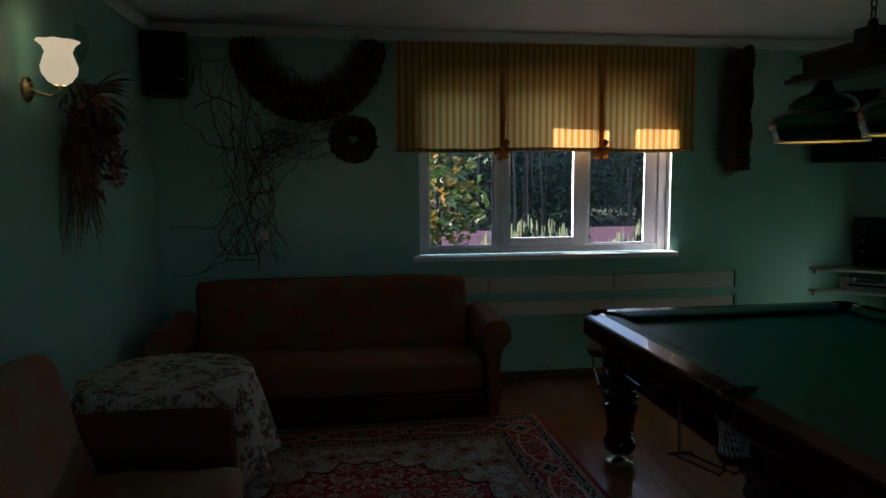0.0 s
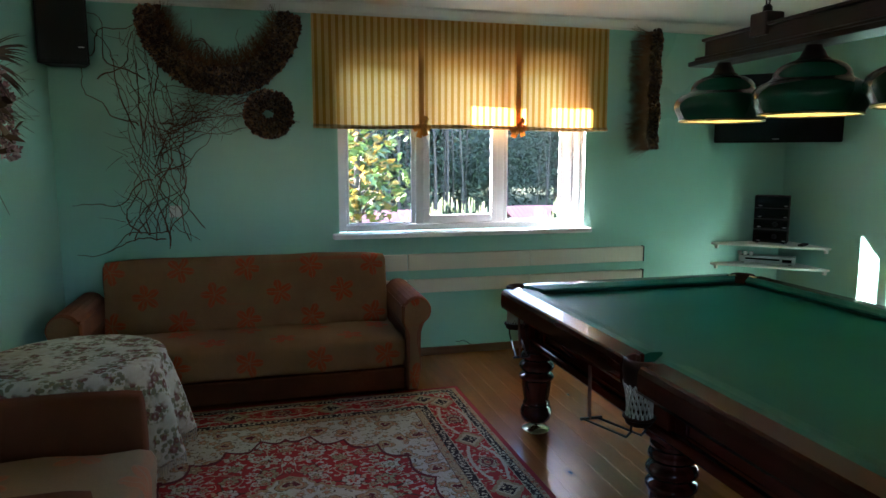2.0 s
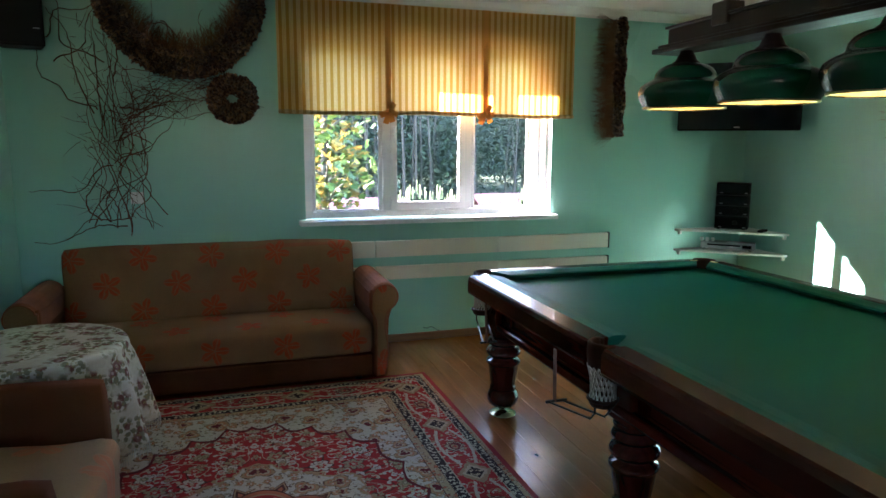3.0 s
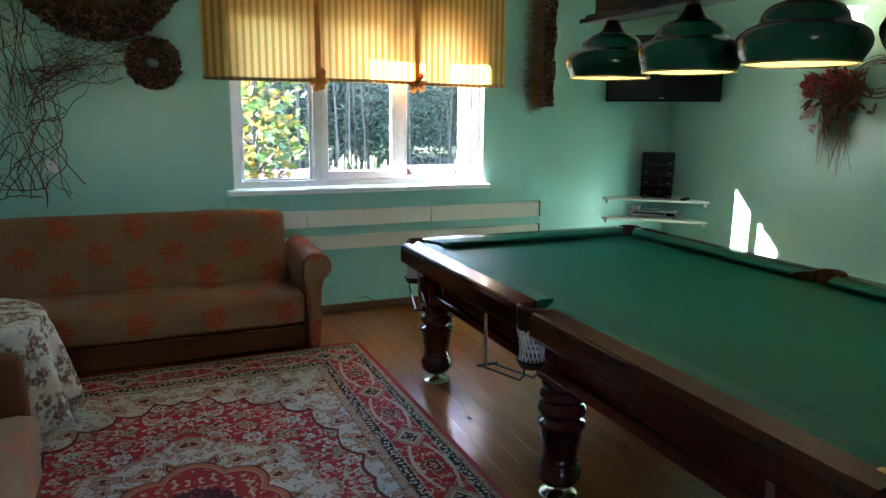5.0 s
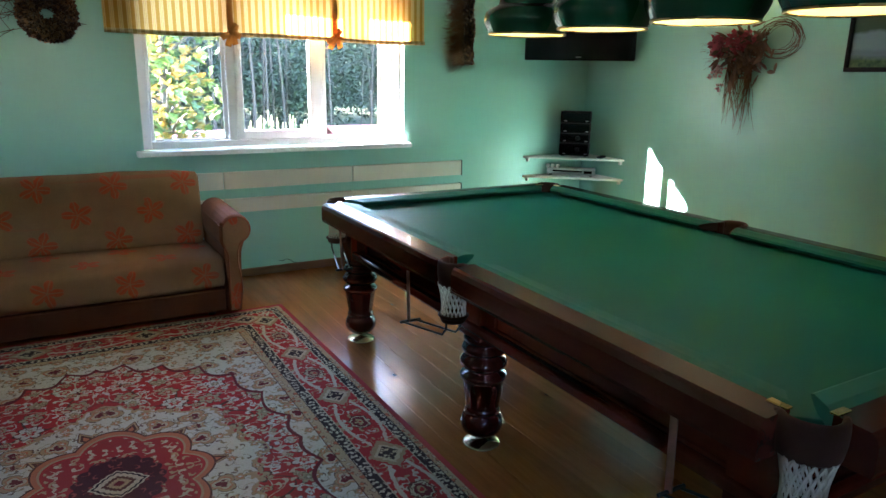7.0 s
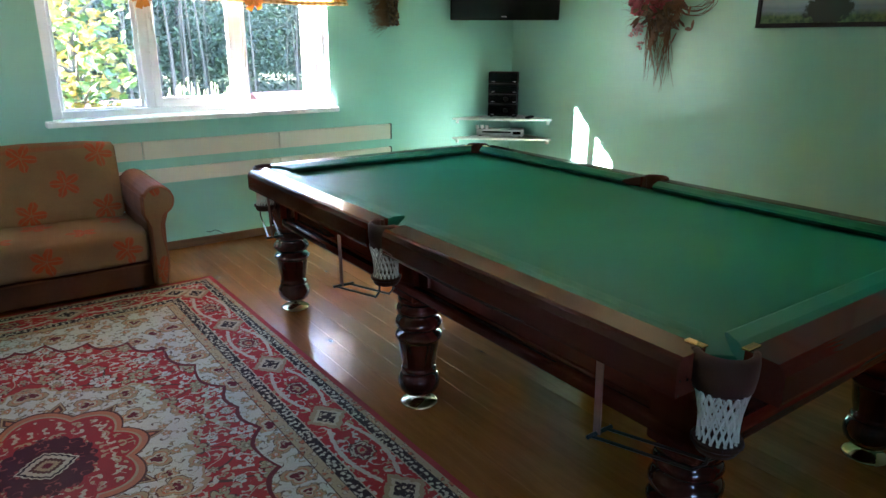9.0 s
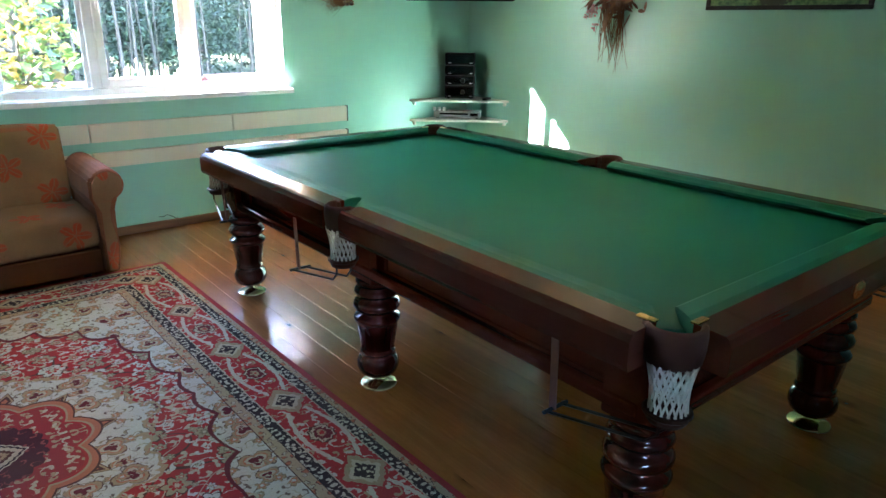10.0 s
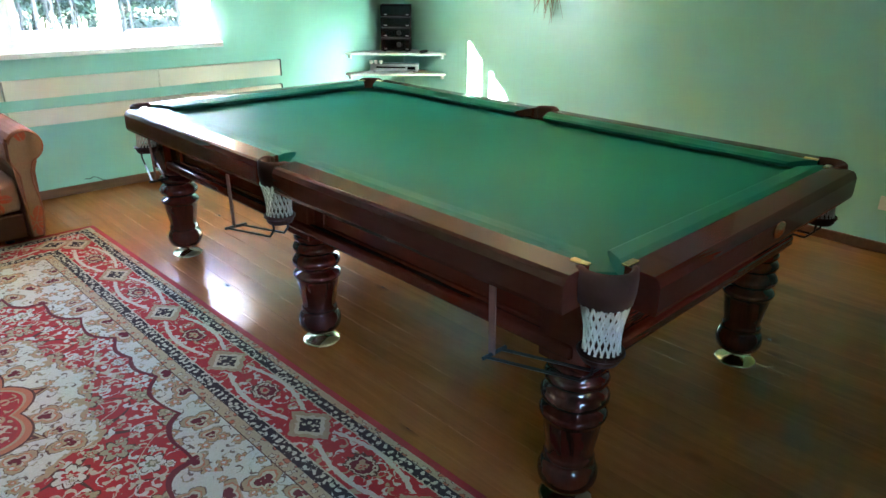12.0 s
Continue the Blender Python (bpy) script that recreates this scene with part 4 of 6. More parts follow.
            for lim, col in ((0.075, BROWN), (0.066, TANC), (0.050, BROWN), (0.026, RUSTY)):
                body = k.mix(k.m("LESS_THAN", leaf, lim), body, col)
        ri = k.m("SUBTRACT", r, k.m("MULTIPLY", k.m("ABSOLUTE", k.m("COSINE", k.m("MULTIPLY", th2, 4.0))), 0.055))
        for lim, col in ((0.292, BROWN), (0.284, RUSTY), (0.262, TANC), (0.252, RED)):
            body = k.mix(k.m("LESS_THAN", ri, lim), body, col)
        inner = (0.33, 0.030, 0.032)
        for scale, at, reach in ((13.0, (1.2, 8.4, 0), 0.036), (17.0, (6.3, 2.2, 0), 0.026)):
            arm, a, b = curls(mir, scale, at, reach)
            inner = k.mix(arm, inner, tint(a, TANC, SAND))
        body = k.mix(k.m("LESS_THAN", ri, 0.240), body, inner)
        disc = k.m("SUBTRACT", r, k.m("MULTIPLY", lob, 0.018))
        arm, a, b = curls(mir, 17.0, (3.3, 3.7, 0), 0.026, 18.0, 0.005)
        body = k.mix(k.m("LESS_THAN", disc, 0.148), body, k.mix(arm, (0.075, 0.016, 0.022), (0.27, 0.06, 0.05)))
        eye = k.m("ADD", k.m("MULTIPLY", ax, 1.0), k.m("MULTIPLY", ay, 1.35))
        eye = k.m("ADD", k.m("MULTIPLY", eye, 0.6), k.m("MULTIPLY", r, 0.5))
        for lim, col in ((0.108, SAND), (0.098, DARK), (0.086, SAND), (0.060, BROWN), (0.040, TANC), (0.018, WINE)):
            body = k.mix(k.m("LESS_THAN", k.m("SUBTRACT", eye, k.m("MULTIPLY", lob, 0.008)), lim), body, col)

        c = body
    else:
        # main border: diamond and palmette by turns among tendrils
        period, heart = 0.575, 0.180
        cv = k.m("ABSOLUTE", k.m("SUBTRACT", d, heart))
        fray = k.m("MULTIPLY", k.m("SUBTRACT", k.noise(strip, 42, 2), 0.5), 0.045)

        def along(phase):
            f = k.m("SUBTRACT", k.m("FRACT", k.m("DIVIDE", k.m("ADD", run, phase), period)), 0.5)
            return k.m("ABSOLUTE", k.m("MULTIPLY", f, period))

        bord = RED
        for scale, at, reach in ((9.5, (0.9, 4.1, 0), 0.052), (11.5, (5.4, 0.3, 0), 0.043), (16.0, (3.8, 9.3, 0), 0.028)):
            arm, a, b = curls(strip, scale, at, reach, 13.0, 0.0072)
            bord = k.mix(arm, bord, tint(a, TANC, (0.54, 0.47, 0.36), 0.4))
        # a pair of scrolls that close round each palmette
        swing = k.m("ABSOLUTE", k.m("COSINE", k.m("MULTIPLY", run, math.pi / period)))
        off = k.m("ABSOLUTE", k.m("SUBTRACT", cv, k.m("MULTIPLY", swing, 0.076)))
        bord = k.mix(k.m("LESS_THAN", k.m("ADD", off, k.m("MULTIPLY", fray, 0.45)), 0.0085), bord, (0.54, 0.47, 0.36))
        e1, e2 = along(0.0), along(period / 2)
        dia = k.m("ADD", k.m("ADD", k.m("MULTIPLY", e1, 0.80), cv), fray)
        pal = k.m("ADD", k.m("SQRT", k.m("ADD", k.m("MULTIPLY", k.m("MULTIPLY", e2, e2), 0.9), k.m("MULTIPLY", cv, k.m("MULTIPLY", cv, 1.5)))), k.m("MULTIPLY", fray, 1.3))
        for lim, col in ((0.058, BROWN), (0.050, SAND), (0.040, WINE), (0.022, TANC), (0.010, RED)):
            bord = k.mix(k.m("LESS_THAN", pal, lim), bord, col)
        for lim, col in ((0.100, RED), (0.088, (0.36, 0.26, 0.15)), (0.064, SAND)):
            bord = k.mix(k.m("LESS_THAN", dia, lim), bord, col)
        crisp = k.m("ADD", k.m("MULTIPLY", e1, 0.80), cv)
        speck, a, b = flowers(strip, 38.0, (2.0, 1.0, 0), 0.010, 4)
        bord = k.mix(k.m("LESS_THAN", crisp, 0.046), bord, k.mix(k.m("LESS_THAN", speck, 0.9), DARK, SAND))

        # narrow guard bands
        arm, a, b = curls(strip, 34.0, (6.0, 6.0, 0), 0.021, 26.0, 0.0085)
        guard = k.mix(arm, DARK, (0.52, 0.46, 0.34))
        dot, a, b = flowers(strip, 26.0, (1.0, 1.0, 0), 0.012, 4)
        tan = k.mix(k.m("LESS_THAN", dot, 1.25), (0.44, 0.32, 0.19), BROWN)
        tan = k.mix(k.m("LESS_THAN", dot, 0.95), tan, tint(a, RUSTY, SAND))
        c = BROWN
        for lim, col in ((0.372, tan), (0.330, DARK), (0.327, guard), (0.282, SAND), (0.277, bord), (0.098, SAND), (0.094, guard), (0.056, DARK), (0.053, tan), (0.026, RED)):
            c = k.mix(k.m("LESS_THAN", d, lim), c, col)
    pile = k.noise(k.obj(), 420, 2)
    wear = k.noise(k.obj(), 2.5, 4)
    thread = k.noise(k.map(k.obj(), (60, 240, 1)), 1.0, 2)
    c = k.mix(k.step(wear, 0.4, 0.7, 0, 0.12), c, (0.26, 0.18, 0.15))
    c = k.mix(k.step(thread, 0.35, 0.75, 0, 0.16), c, (0.09, 0.045, 0.035))
    c = k.mix(k.step(pile, 0.35, 0.7, 0, 0.22), c, (0.03, 0.011, 0.009))
    k.bump(pile, 0.5, 0.003)
    return k.set(c, 0.95, spec=0.1)


def carpet():
    bm = bmesh.new()
    edge = 0.376

    def steps(half, count):
        mid = [-(half - edge) + 2 * (half - edge) * i / count for i in range(count + 1)]
        rim = [half - edge * i / 6 for i in range(6)]
        return [-q for q in rim] + mid + rim[::-1]

    xs, ys = steps(RW, 46), steps(RL, 66)
    grid = []
    for y in ys:
        grid.append([bm.verts.new((x, y, 0.0062 + 0.0012 * noise.noise(Vector((x * 2.2, y * 2.2, 0))))) for x in xs])
    for j in range(len(ys) - 1):
        for i in range(len(xs) - 1):
            f = bm.faces.new((grid[j][i], grid[j][i + 1], grid[j + 1][i + 1], grid[j + 1][i]))
            p = f.calc_center_median()
            if RW - abs(p.x) < edge or RL - abs(p.y) < edge:
                f.material_index = 0
            else:
                f.material_index = 2 if math.hypot(p.x, p.y * 0.82) < 0.40 else 1
    rim = [e for e in bm.edges if e.is_boundary]
    ext = bmesh.ops.extrude_edge_only(bm, edges=rim)["geom"]
    for v in ext:
        if isinstance(v, bmesh.types.BMVert):
            v.co.z = 0.0004
    ob = new("carpet", mesh_of("carpet", bm, carpet_mat("border"), True))
    ob.data.materials.append(carpet_mat("field"))
    ob.data.materials.append(carpet_mat("heart"))
    ob.matrix_basis = pose(-1.352, -0.931, 0, 0, 0, 1.0)
    tagged(ob, "red and ivory patterned oriental carpet lying on the pine floor", "carpet")


sofa()
armchair()
round_table()
carpet()

# ---- things on the walls and in the corner ----
cream_board = simple("cream_painted_board", (0.72, 0.65, 0.55), 0.4, vary=0.06, scale=5, bump=0.05)
black_gloss = simple("black_gloss_plastic", (0.008, 0.008, 0.009), 0.15, vary=0.2)
black_matt = simple("black_matt_plastic", (0.007, 0.007, 0.007), 0.7, vary=0.25)
grey_plastic = simple("silver_grey_plastic", (0.40, 0.40, 0.40), 0.35, 0.4, vary=0.08)
white_board = simple("white_laminate_board", (0.74, 0.74, 0.71), 0.35, vary=0.04)


def wall_boards():
    for z0, z1 in ((0.672, 0.794), (0.498, 0.599)):
        xs = [-1.39, -0.412, 0.572, 1.566]
        for a, b in zip(xs, xs[1:]):
            t = tagged(part("wall_board", boxes(((a + 0.004, YN - 0.04, z0), (b - 0.004, YN - 0.001, z1)), bevel=0.004), cream_board), "long cream painted board fixed along the wall", "wall board", "boards under the window")
            if b > 1.5:
                part("end_cap", boxes(((b - 0.003, YN - 0.041, z0 - 0.003), (b + 0.006, YN - 0.001, z1 + 0.003))), black_matt, t, "black end cap")


wall_boards()


def corner_shelf(z):
    s = thing("corner_shelf", "white corner shelf board fixed across two walls", "shelf", (0, 0, 0), group="corner shelves")
    e = 0.002
    a, b, c = (2.235, YN - e), (XE - e, 0.975), (XE - e, YN - e)
    pts = [a, (2.25, YN - 0.035), (2.86, 0.985), b, c]
    part("board", extrude_outline(pts, 2, z - 0.018, z, 0.002), white_board, s)
    for p, q in (((2.27, YN - 0.03), (2.29, YN - e)), ((XE - 0.03, 1.0), (XE - e, 1.02))):
        part("bracket", boxes(((*p, z - 0.05), (*q, z - 0.0185)), bevel=0.003), white_board, s)


corner_shelf(0.803)
corner_shelf(0.628)


def stereo():
    s = thing("stereo_stack", "black stacked hi-fi system on a white corner shelf", "stereo", (2.66, 1.355, 0.8035), -45)
    zs = [0.004, 0.118, 0.205, 0.296, 0.402]
    for i, (a, b) in enumerate(zip(zs, zs[1:])):
        u = part("unit", boxes(((-0.132, -0.02, a + 0.002), (0.132, 0.14, b - 0.003)), bevel=0.006), black_matt, s, "black hi-fi unit")
        bm = boxes(((-0.124, -0.026, a + 0.012), (0.124, -0.019, b - 0.012)), bevel=0.003)
        part("front", bm, black_gloss, u)
        for x in (-0.10, 0.092):
            part("button", boxes(((x, -0.030, a + 0.016), (x + 0.026, -0.0262, a + 0.023))), grey_plastic, u)
        if i in (0, 1):
            bm = lathe([(0.0, 0.0), (0.021, 0.0), (0.019, 0.012), (0.0, 0.012)], 20)
            bmesh.ops.transform(bm, matrix=Matrix.Translation((0.03, -0.0262, (a + b) / 2)) @ Matrix.Rotation(radians(90), 4, "X"), verts=bm.verts)
            part("knob", bm, black_matt, u)
        part("display", boxes(((-0.07, -0.0275, b - 0.045), (0.0, -0.0262, b - 0.024))), black_gloss, u)
    for x in (-0.1, 0.1):
        for y in (0.0, 0.10):
            f = part("foot", lathe([(0.0, 0.0), (0.012, 0.0), (0.012, 0.008), (0.0, 0.008)], 10), black_matt, s)
            f.location = (x, y, 0)
    r = thing("remote_control", "black remote control lying on the corner shelf", "remote", (2.80, 1.14, 0.8035), 30)
    part("case", boxes(((-0.07, -0.022, 0.0), (0.07, 0.022, 0.018)), bevel=0.006), black_matt, r)
    v = thing("video_player", "silver video disc player on the lower corner shelf", "player", (2.62, 1.335, 0.6285), -45)
    part("case", boxes(((-0.215, -0.005, 0.008), (0.215, 0.12, 0.066)), bevel=0.005), grey_plastic, v)
    part("slot", boxes(((-0.16, -0.008, 0.036), (0.10, -0.0045, 0.048))), black_gloss, v)
    part("display", boxes(((0.12, -0.008, 0.024), (0.19, -0.0045, 0.05))), black_gloss, v)
    for x in (-0.18, 0.18):
        part("foot", boxes(((x - 0.012, 0.01, 0.0), (x + 0.012, 0.03, 0.008))), black_matt, v)
    g = thing("small_gadgets", "small white cups and plugs on top of a player", "gadgets", (2.555, 1.44, 0.695), -45)
    for x in (-0.09, -0.045, 0.0):
        part("cup", lathe([(0.0, 0.0), (0.014, 0.0), (0.017, 0.03), (0.0, 0.03)], 12), white_board, g).location = (x, 0.0, 0)


stereo()


def television():
    t = thing("television", "black flat television mounted high across the corner", "television", (2.485, 1.165, 1.905), -45)
    part("case", boxes(((-0.46, 0.0, -0.27), (0.46, 0.05, 0.27)), bevel=0.012), black_gloss, t)
    part("screen", boxes(((-0.435, -0.003, -0.215), (0.435, 0.001, 0.245))), black_gloss, t, "dark glossy screen")
    part("rear_case", boxes(((-0.36, 0.05, -0.2), (0.36, 0.10, 0.2)), bevel=0.03), black_matt, t)
    part("badge", boxes(((-0.022, -0.004, -0.246), (0.022, -0.0005, -0.238))), grey_plastic, t)
    part("bracket", boxes(((-0.05, 0.10, -0.10), (0.05, 0.44, 0.08)), bevel=0.004), black_metal, t)


television()


def wall_speaker():
    s = thing("loudspeaker", "black loudspeaker box mounted high in the corner", "loudspeaker", (-2.60, 1.34, 2.085), 8)
    part("cabinet", extrude_outline([(-0.142, 0.0), (0.142, 0.0), (0.105, 0.19), (-0.105, 0.19)], 2, 0.0, 0.41, 0.006), black_matt, s)
    part("grille", boxes(((-0.132, -0.012, 0.012), (0.132, 0.001, 0.398)), bevel=0.008), black_matt, s, "black cloth grille")
    part("badge", boxes(((0.085, -0.015, 0.10), (0.12, -0.0122, 0.106))), grey_plastic, s)
    part("bracket", boxes(((-0.03, 0.20, 0.18), (0.03, 0.205, 0.24))), black_metal, s)


wall_speaker()


def picture():
    y0, y1, z0, z1 = -0.856, -1.86, 1.557, 2.22
    p = thing("framed_picture", "framed landscape print of a tree by a lake on the wall", "picture", (XE, 0, 0))
    f = 0.026
    bm = bmesh.new()
    for a, b in (((-0.025, y1, z0), (-0.001, y0, z0 + f)), ((-0.025, y1, z1 - f), (-0.001, y0, z1)), ((-0.025, y1, z0 + f), (-0.001, y1 + f, z1 - f)), ((-0.025, y0 - f, z0 + f), (-0.001, y0, z1 - f))):
        box(bm, a, b, 0.004)
    part("frame", bm, black_matt, p, "thin black frame")
    k = Nodes("landscape_print")
    x, y, z = k.xyz(k.obj())
    n = k.noise(k.obj(), 8, 4)
    h = k.m("ADD", z, k.m("MULTIPLY", k.m("SUBTRACT", n, 0.5), 0.05))
    c = k.mix(k.step(h, 1.68, 1.70), (0.16, 0.24, 0.28), (0.22, 0.32, 0.36))
    c = k.mix(k.step(h, 1.78, 1.80), c, (0.05, 0.10, 0.05))
    c = k.mix(k.step(h, 1.90, 1.93), c, (0.30, 0.42, 0.55))
    g = k.noise(k.obj(), 40, 4)
    c = k.mix(k.step(h, 1.62, 1.66, 1, 0), c, k.mix(k.step(g, 0.35, 0.65), (0.02, 0.07, 0.025), (0.10, 0.18, 0.06)))
    ty, tz = k.m("SUBTRACT", y, -1.30), k.m("SUBTRACT", z, 1.66)
    tr = k.m("SQRT", k.m("ADD", k.m("MULTIPLY", ty, ty), k.m("MULTIPLY", k.m("MULTIPLY", tz, tz), 3.0)))
    c = k.mix(k.step(k.m("ADD", tr, k.m("MULTIPLY", g, 0.12)), 0.19, 0.21, 1, 0), c, (0.012, 0.025, 0.012))
    k.set(c, 0.4)
    part("print", boxes(((-0.012, y1 + f, z0 + f), (-0.002, y0 - f, z1 - f))), k.mat, p, "landscape print")


picture()


def wall_socket(name, loc, turn, label):
    s = thing(name, label, "socket", loc, turn)
    part("plate", boxes(((-0.04, -0.010, -0.04), (0.04, -0.001, 0.04)), bevel=0.004), white_board, s)
    bm = lathe([(0.0, 0.0), (0.024, 0.0), (0.026, 0.004), (0.0, 0.004)], 18)
    bmesh.ops.transform(bm, matrix=Matrix.Translation((0, -0.0102, 0)) @ Matrix.Rotation(radians(90), 4, "X"), verts=bm.verts)
    part("insert", bm, white_board, s)


wall_socket("wall_socket", (-2.027, YN, 1.147), 0, "small white wall socket behind the twigs")
wall_socket("wall_socket", (XE, -2.60, 0.285), -90, "small white wall socket above the skirting")


def loose_cable():
    bm = bmesh.new()
    tube(bm, [(-0.03, YN - 0.004, 0.095), (0.0, YN - 0.006, 0.088), (0.03, YN - 0.005, 0.10), (0.06, YN - 0.006, 0.085), (0.085, YN - 0.006, 0.066), (0.10, YN - 0.012, 0.064)], 0.0025, 5)
    tagged(part("cable", bm, black_matt), "thin dark cable end sticking out of the wall", "cable")


loose_cable()


# ---- blind over the window ----
def blind_fabric(name, gold, cream, period=0.0495, through=0.5):
    k = Nodes(name)
    x, y, z = k.xyz(k.obj())
    s = k.m("FRACT", k.m("DIVIDE", x, period))
    f = k.m("ABSOLUTE", k.m("SUBTRACT", s, 0.5))
    thin = k.step(k.m("ABSOLUTE", k.m("SUBTRACT", f, 0.40)), 0.02, 0.04, 0.6, 0.0)
    c = k.mix(k.step(f, 0.22, 0.26), gold, cream)
    c = k.mix(thin, c, gold)
    w = k.noise(k.obj(), 420, 2)
    c = k.mix(k.step(w, 0.4, 0.7, 0, 0.15), c, gold)
    k.bump(w, 0.2, 0.002)
    k.set(c, 0.8, spec=0.15)
    tl = k.t.nodes.new("ShaderNodeBsdfTranslucent")
    k.put(c, tl.inputs["Color"])
    mx = k.t.nodes.new("ShaderNodeMixShader")
    mx.inputs[0].default_value = through
    k.put(k.bsdf.outputs[0], mx.inputs[1])
    k.put(tl.outputs[0], mx.inputs[2])
    k.put(mx.outputs[0], k.out.inputs["Surface"])
    return k.mat


def blind():
    b = thing("window_blind", "gold and cream striped fabric blind, half lowered, with tie ribbons", "blind", (0.0575, 1.532, 0))
    x0, x1, z0, z1 = -1.142, 1.142, 1.744, 2.503
    fab = blind_fabric("striped_blind_fabric", (0.57, 0.275, 0.042), (0.80, 0.56, 0.24))
    hemf = blind_fabric("striped_hem_fabric", (0.42, 0.27, 0.10), (0.58, 0.45, 0.25), through=0.25)
    ties = (-0.3615, 0.3915)

    def sag(x, f):
        pull = max(math.exp(-((x - t) / 0.05) ** 2) for t in ties)
        return 0.005 * math.sin(x * 9.0 + 1) * f + 0.003 * math.sin(x * 27) * f - 0.014 * pull * f - 0.004

    bm = bmesh.new()
    nx, nz = 150, 14
    g = []
    for j in range(nz + 1):
        f = 1 - j / nz
        row = []
        for i in range(nx + 1):
            x = x0 + (x1 - x0) * i / nx
            droop = 0.006 * math.sin((x - x0) / (x1 - x0) * math.pi * 3) * f
            row.append(bm.verts.new((x, sag(x, f * 0.8), z0 + (z1 - z0) * j / nz - droop)))
        g.append(row)
    for j in range(nz):
        for i in range(nx):
            bm.faces.new((g[j][i], g[j][i + 1], g[j + 1][i + 1], g[j + 1][i]))
    part("fabric", bm, fab, b, "striped translucent cloth", True)
    bm = bmesh.new()
    pts = []
    for i in range(91):
        x = x0 + (x1 - x0) * i / 90
        droop = 0.006 * math.sin((x - x0) / (x1 - x0) * math.pi * 3)
        pts.append((x, sag(x, 0.8) - 0.004, z0 - 0.008 - droop))
    tube(bm, pts, 0.015, 8)
    part("hem", bm, hemf, b, "rolled lower hem", True)
    part("headrail", boxes(((x0, 0.001, z1 - 0.03), (x1, 0.014, z1 + 0.005)), bevel=0.004), white_board, b)
    rib = blind_fabric("orange_ribbon", (0.62, 0.29, 0.06), (0.66, 0.32, 0.07), through=0.4)
    for t in ties:
        bm = bmesh.new()
        vs = []
        for j in range(20):
            z = z1 - 0.001 - (z1 - z0 + 0.02) * j / 19
            y = sag(t, 0.8 * j / 19) - 0.010
            vs.append((bm.verts.new((t - 0.019, y, z)), bm.verts.new((t + 0.019, y, z)), bm.verts.new((t + 0.019, y + 0.003, z)), bm.verts.new((t - 0.019, y + 0.003, z))))
        for a, c in zip(vs, vs[1:]):
            for q in range(4):
                bm.faces.new((a[q], a[(q + 1) % 4], c[(q + 1) % 4], c[q]))
        part("ribbon", bm, rib, b, "orange ribbon hanging down the blind")
        bm = bmesh.new()
        rnd = random.Random(int(t * 100) + 50)
        for ang, ln in ((205, 0.075), (-25, 0.07), (248, 0.095), (292, 0.085), (70 + rnd.uniform(-15, 15), 0.07)):
            a = radians(ang + rnd.uniform(-8, 8))
            d = Vector((math.cos(a), 0, math.sin(a)))
            side = Vector((-d.z, 0, d.x))
            rows = []
            for j in range(7):
                f = j / 6
                w = 0.006 + 0.016 * math.sin(min(1, f * 1.15) * math.pi * 0.62)
                p = Vector((t, -0.03 - 0.016 * math.sin(f * math.pi), z0 + 0.008)) + d * ln * f
                rows.append([bm.verts.new(p - side * w), bm.verts.new(p + Vector((0, -0.006, 0))), bm.verts.new(p + side * w), bm.verts.new(p + Vector((0, 0.003, 0)))])
            for A, B in zip(rows, rows[1:]):
                for q in range(4):
                    bm.faces.new((A[q], A[(q + 1) % 4], B[(q + 1) % 4], B[q]))
            bm.faces.new(rows[0]), bm.faces.new(rows[-1])
        box(bm, (t - 0.012, -0.052, z0 - 0.008), (t + 0.012, -0.024, z0 + 0.022), 0.006)
        part("bow", bm, rib, b, "tied orange ribbon bow")


blind()

# ---- lamp over the billiard table ----
enamel = simple("dark_green_enamel", (0.007, 0.075, 0.040), 0.24, vary=0.15, scale=6, bump=0.01, coat=0.25)
beam_wood = wood("dark_beam_wood", (0.014, 0.005, 0.004), (0.045, 0.014, 0.010), 0.35, axis=1)
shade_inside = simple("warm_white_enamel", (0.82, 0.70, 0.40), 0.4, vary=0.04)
bulb_glow = glow("warm_bulb", (1.0, 0.80, 0.42), 0.8)


